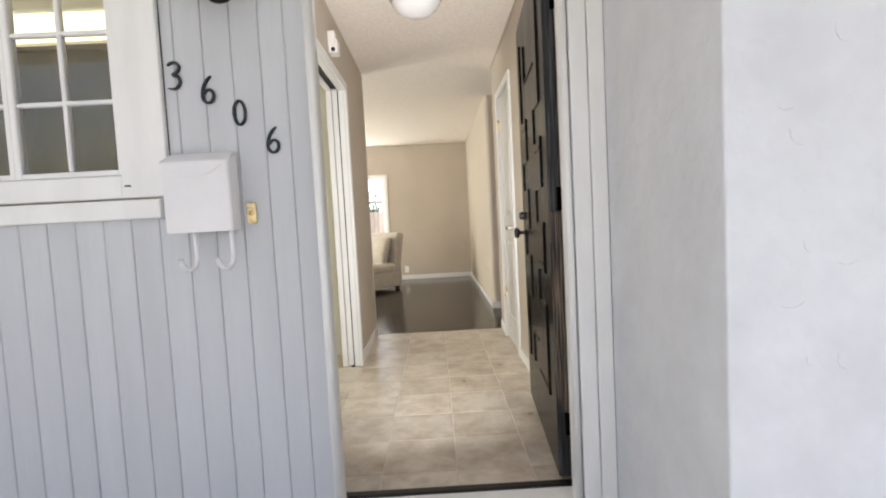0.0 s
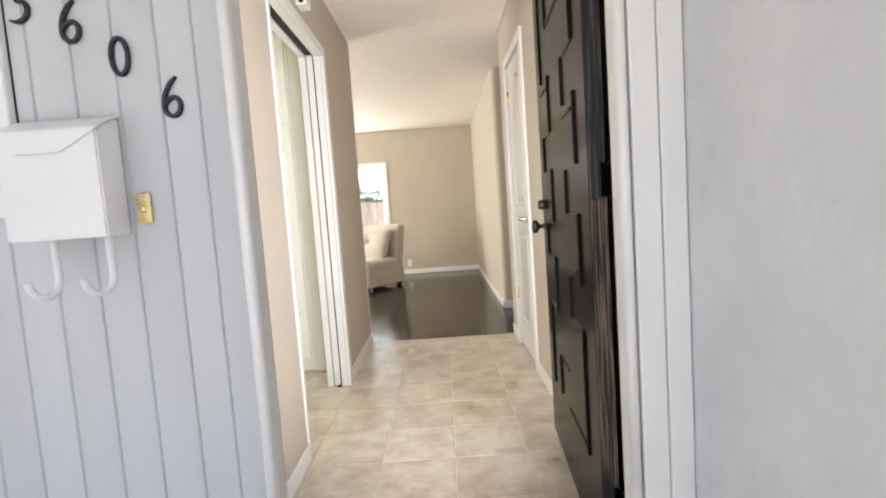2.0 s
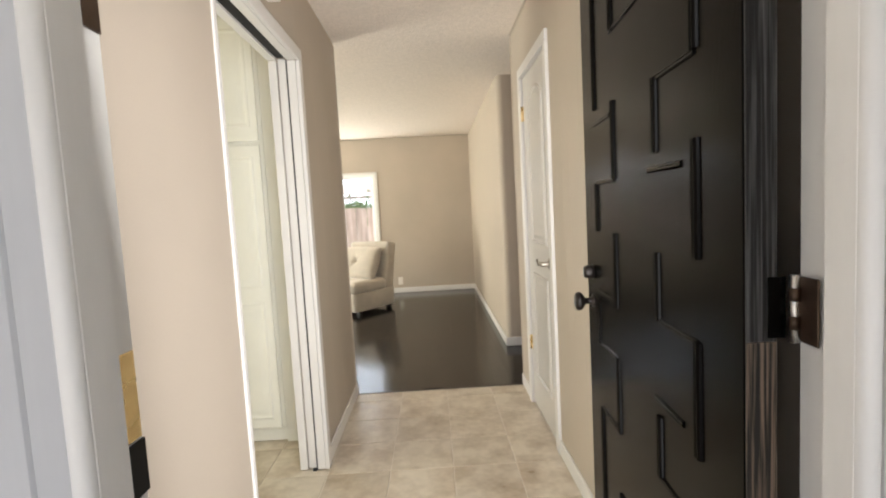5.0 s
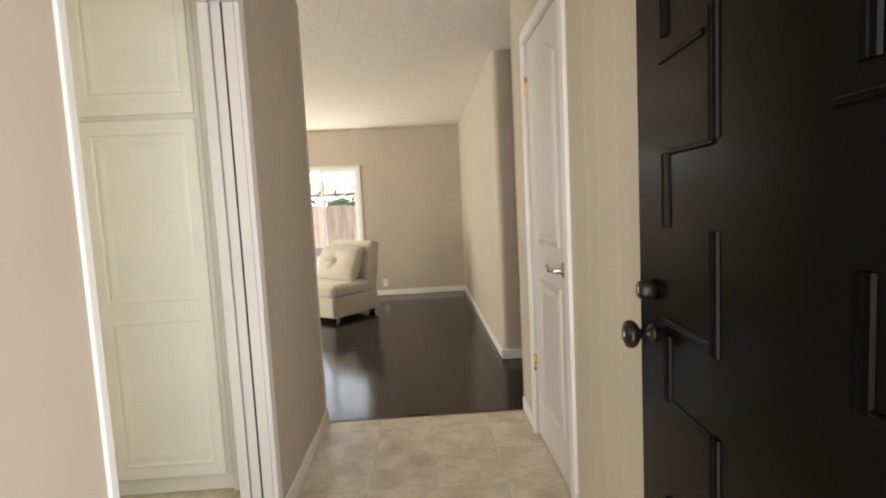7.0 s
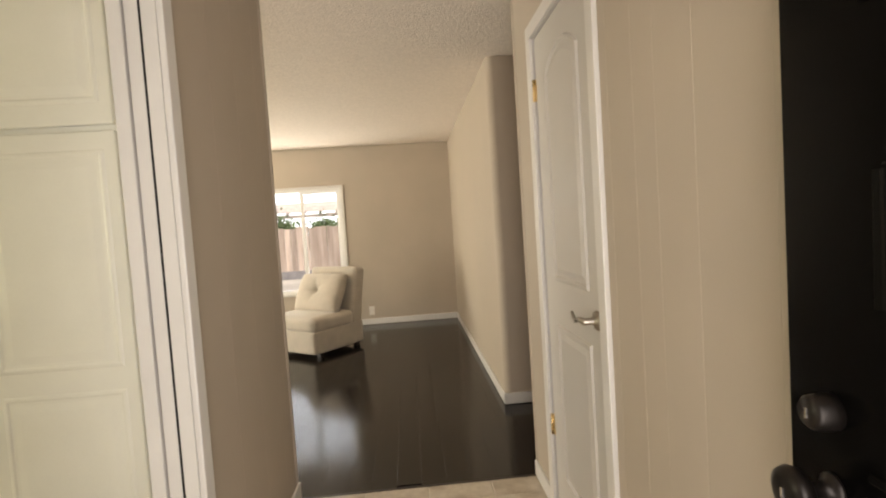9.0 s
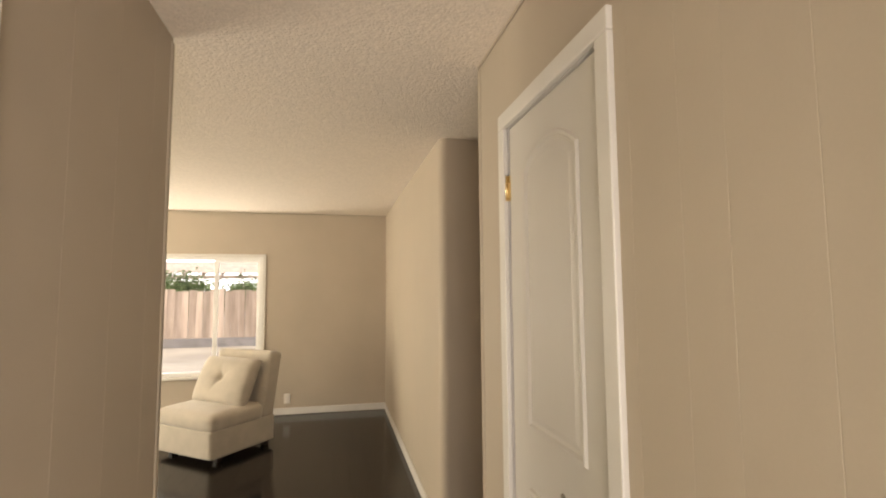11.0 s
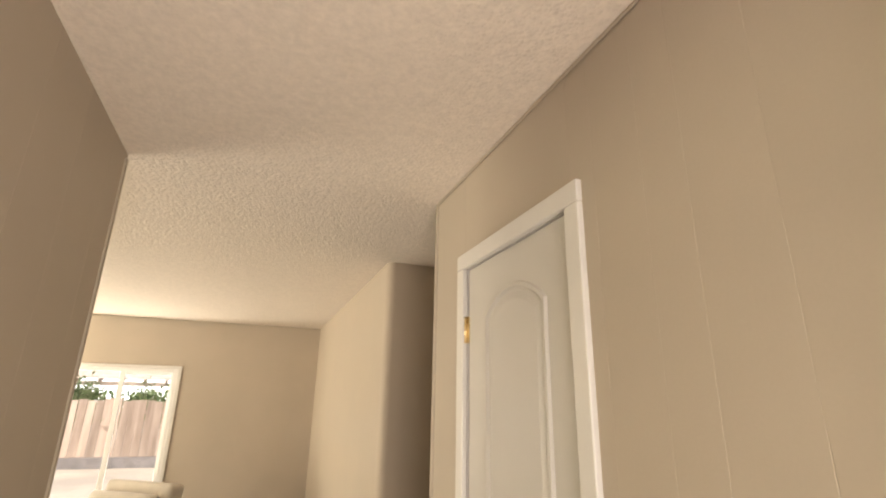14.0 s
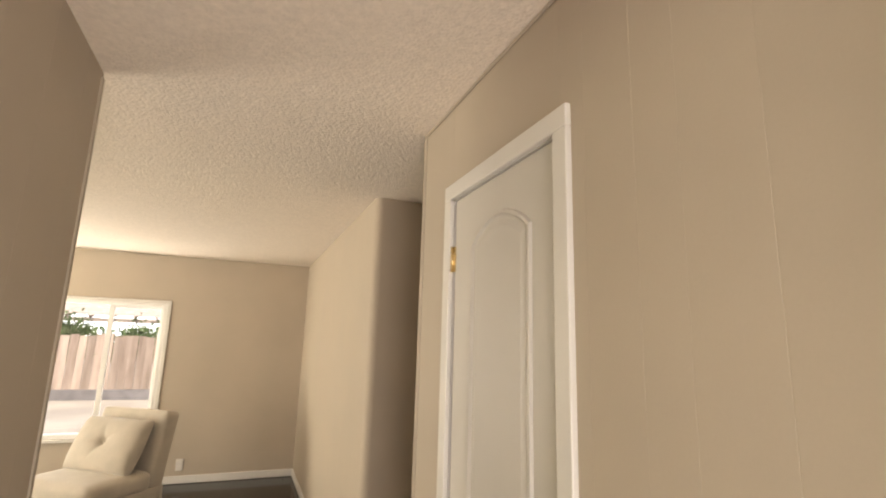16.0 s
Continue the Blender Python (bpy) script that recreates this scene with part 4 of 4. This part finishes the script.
# ---- the chair ----
def cushion(sx, sy, sz, soft=0.28, puff=0.012, cuts=14):
    """A stuffed block: rounded edges, bulging faces."""
    bm = bmesh.new()
    bmesh.ops.create_cube(bm, size=2.0)
    bmesh.ops.subdivide_edges(bm, edges=bm.edges[:], cuts=cuts, use_grid_fill=True)
    for v in bm.verts:
        c = v.co
        r = soft * min(sx, sy, sz)
        p = Vector((c.x * sx / 2, c.y * sy / 2, c.z * sz / 2))
        core = Vector((max(-sx / 2 + r, min(sx / 2 - r, p.x)), max(-sy / 2 + r, min(sy / 2 - r, p.y)), max(-sz / 2 + r, min(sz / 2 - r, p.z))))
        d = p - core
        if d.length > 1e-6:
            p = core + d.normalized() * r
        bulge = (1 - c.x ** 2) * (1 - c.y ** 2) if abs(c.z) > 0.99 else (1 - c.x ** 2) * (1 - c.z ** 2) if abs(c.y) > 0.99 else (1 - c.y ** 2) * (1 - c.z ** 2) if abs(c.x) > 0.99 else 0
        axis = Vector((c.x if abs(c.x) > 0.99 else 0, c.y if abs(c.y) > 0.99 else 0, c.z if abs(c.z) > 0.99 else 0))
        p += axis * bulge * puff
        p += noise.noise_vector(p * 6) * 0.004
        v.co = p
    for f in bm.faces:
        f.smooth = True
    return bm


def tufted_pillow(w, h, t):
    """A back cushion whose front (towards -y) is drawn in at one button, with folds running out from it."""
    bm = bmesh.new()
    nx, nz = 44, 40
    folds = [radians(a) for a in (98, 188, 28, 250)]
    grid = {}
    for face in (-1, 1):
        for i in range(nx + 1):
            for j in range(nz + 1):
                u, v = 2 * i / nx - 1, 2 * j / nz - 1
                full = (1 - abs(u) ** 3.4) ** 0.42 * (1 - abs(v) ** 3.4) ** 0.42
                y = t / 2 * full
                if face < 0:
                    du, dv = (u + 0.02) * w / 2, (v - 0.05) * h / 2
                    d = math.hypot(du, dv)
                    y -= 0.040 * math.exp(-(d / 0.035) ** 2) + 0.024 * math.exp(-(d / 0.09) ** 2)
                    for a in folds:
                        along, off = du * math.cos(a) + dv * math.sin(a), -du * math.sin(a) + dv * math.cos(a)
                        if along > 0:
                            y -= 0.016 * math.exp(-(off / 0.013) ** 2) * math.exp(-(along / 0.11) ** 2)
                shrink = 1 - 0.03 * (1 - full)
                p = Vector((u * w / 2 * shrink, face * y, v * h / 2 * shrink))
                p += noise.noise_vector(p * 7) * 0.004
                grid[face, i, j] = bm.verts.new(p)
    for face in (-1, 1):
        for i in range(nx):
            for j in range(nz):
                q = [grid[face, i, j], grid[face, i + 1, j], grid[face, i + 1, j + 1], grid[face, i, j + 1]]
                bm.faces.new(q if face < 0 else list(reversed(q)))
    bmesh.ops.remove_doubles(bm, verts=bm.verts[:], dist=0.004)
    for f in bm.faces:
        f.smooth = True
    return bm


chair = thing("slipper_chair", pose(-1.018, 7.702, 0, 0, 0, -38.5), "cream fabric armless slipper chair with a tufted back cushion", "chair")
CW, CD = 0.73, 0.71
part("base", cushion(CW, CD, 0.245, 0.10, 0.003), FABRIC, chair, m=pose(0, 0, 0.1675))
part("seat_cushion", cushion(CW + 0.012, CD - 0.13, 0.16, 0.34, 0.014), FABRIC, chair, m=pose(0, -0.068, 0.342))
part("backrest", cushion(CW, 0.16, 0.62, 0.22, 0.004), FABRIC, chair, m=pose(0, CD / 2 - 0.04, 0.572, -10, 0, 0))
pillow = part("back_cushion", tufted_pillow(0.70, 0.46, 0.21), FABRIC, chair, "plump tufted back cushion", m=pose(-0.02, 0.105, 0.612, -25, 0, 0))
part("button", turned([(0.0, -0.006), (0.008, -0.004), (0.012, 0.0), (0.009, 0.004), (0.0, 0.006)], 16), FABRIC, pillow, "fabric-covered button", m=pose(-0.007, -0.050, 0.011, 90, 0, 0))
for lx in (-1, 1):
    for ly in (-1, 1):
        bm = bmesh.new()
        box(bm, -0.032, 0.032, -0.032, 0.032, 0, 0.06)
        for v in bm.verts:
            if v.co.z < 0.01:
                v.co.x *= 0.8
                v.co.y *= 0.8
        bmesh.ops.bevel(bm, geom=bm.edges[:], offset=0.003, segments=1, affect="EDGES")
        part("leg", bm, LEG, chair, "dark wooden block leg", m=pose(lx * (CW / 2 - 0.075), ly * (CD / 2 - (0.13 if ly < 0 else 0.05)), 0.0005))

# ---- floors, laid piece by piece ----
floor_hall = solid("floor_hall", boxed((KITCHEN_L, HALL_R + 0.1, FRONT_IN + 0.001, HALL_END, -0.1, -0.003)), GROUT, "beige ceramic tile floor with pale grout", "floor", "structure")
floor_live = solid("floor_living", boxed((LIVE_L, 3.2, HALL_END + 0.001, BACK, -0.1, -0.006)), UNDERFLOOR, "glossy dark walnut plank floor", "floor", "structure")


def slab_piece(sx, sy, mat, name, thick=0.012, ease=0.0025):
    """A tile or floorboard with eased top edges, its top at z = 0."""
    bm = bmesh.new()
    low = [bm.verts.new(v) for v in ((0, 0, -thick), (sx, 0, -thick), (sx, sy, -thick), (0, sy, -thick))]
    rim = [bm.verts.new(v) for v in ((0, 0, -ease * 0.6), (sx, 0, -ease * 0.6), (sx, sy, -ease * 0.6), (0, sy, -ease * 0.6))]
    top = [bm.verts.new(v) for v in ((ease, ease, 0), (sx - ease, ease, 0), (sx - ease, sy - ease, 0), (ease, sy - ease, 0))]
    for a, b in ((low, rim), (rim, top)):
        for k in range(4):
            bm.faces.new((a[k], a[(k + 1) % 4], b[(k + 1) % 4], b[k]))
    bm.faces.new(top)
    return finish(bm, mat, name)


TX, TY = 0.31, 0.303
tile_mesh = {}
for i in range(-7, 3):
    for j in range(-9, 2):
        a0, b0 = 0.080 + TX * i + 0.002, 4.462 + TY * (j - 1) + 0.002
        a1, b1 = a0 + TX - 0.004, b0 + TY - 0.004
        a1, b1, b0 = min(a1, HALL_R + 0.004), min(b1, HALL_END - 0.003), max(b0, FRONT_IN + 0.004)
        if a1 - a0 < 0.02 or b1 - b0 < 0.02 or (b0 > CAB_Y + 0.02 and a1 < HALL_L):
            continue
        key = (round(a1 - a0, 3), round(b1 - b0, 3))
        if key not in tile_mesh:
            tile_mesh[key] = slab_piece(*key, TILE, "tile")
        part("tile", tile_mesh[key], TILE, floor_hall, m=pose(a0, b0, 0))
BW, BL = 0.127, 1.22
board_mesh = {}
column = 0
x = -3.0
while x < LIVE_R - 0.01:
    bw_here = min(BW, LIVE_R - x)
    y = HALL_END + 0.003 - (column * 0.37) % BL
    while y < BACK - 0.01:
        ya, yb = max(y, HALL_END + 0.003), min(y + BL - 0.0005, BACK)
        if yb - ya > 0.03:
            key = (round(bw_here - 0.0005, 4), round(yb - ya, 3))
            if key not in board_mesh:
                board_mesh[key] = slab_piece(*key, PLANK, "floorboard", 0.01, 0.0006)
            part("floorboard", board_mesh[key], PLANK, floor_live, m=pose(x, ya, 0))
        y += BL
    x += BW
    column += 1
x = LIVE_R
while x < 3.1:
    key = (round(BW - 0.0005, 4), round(CORNER - HALL_END - 0.004, 3))
    if key not in board_mesh:
        board_mesh[key] = slab_piece(*key, PLANK, "floorboard", 0.01, 0.0006)
    part("floorboard", board_mesh[key], PLANK, floor_live, m=pose(x, HALL_END + 0.003, 0))
    x += BW
solid("trim_floor", boxed((HALL_L, HALL_R, HALL_END - 0.006, HALL_END + 0.008, -0.01, 0.003), bevel=0.0015), LEG, "thin dark strip where tile meets wood", "trim", "structure")

# siding boards on the front wall
wall_front = bpy.data.objects["wall_front"]
grooves = [-0.533 - 0.0985 * k for k in range(21, -1, -1)] + [-0.447, STOP_L - 0.031]


def siding_piece(width, z0, z1):
    bm = bmesh.new()
    rows = [[bm.verts.new(v) for v in ((p, q, z0), (width - p, q, z0), (width - p, q, z1), (p, q, z1))] for p, q in ((0.0, 0.0125), (0.0, 0.0046), (0.0036, 0.0))]
    for a, b in zip(rows, rows[1:]):
        for k in range(4):
            bm.faces.new((a[k], a[(k + 1) % 4], b[(k + 1) % 4], b[k]))
    bm.faces.new(rows[-1])
    return finish(bm, SIDING, "board")


for a, b in zip(grooves, grooves[1:]):
    spans = [(-0.08, 1.1003), (2.2, 2.6)] if b < -0.86 else [(-0.08, 2.6)]
    for z0, z1 in spans:
        part("board", siding_piece(b - a - 0.0005, z0, z1), SIDING, wall_front, m=pose(a, FACADE, 0))
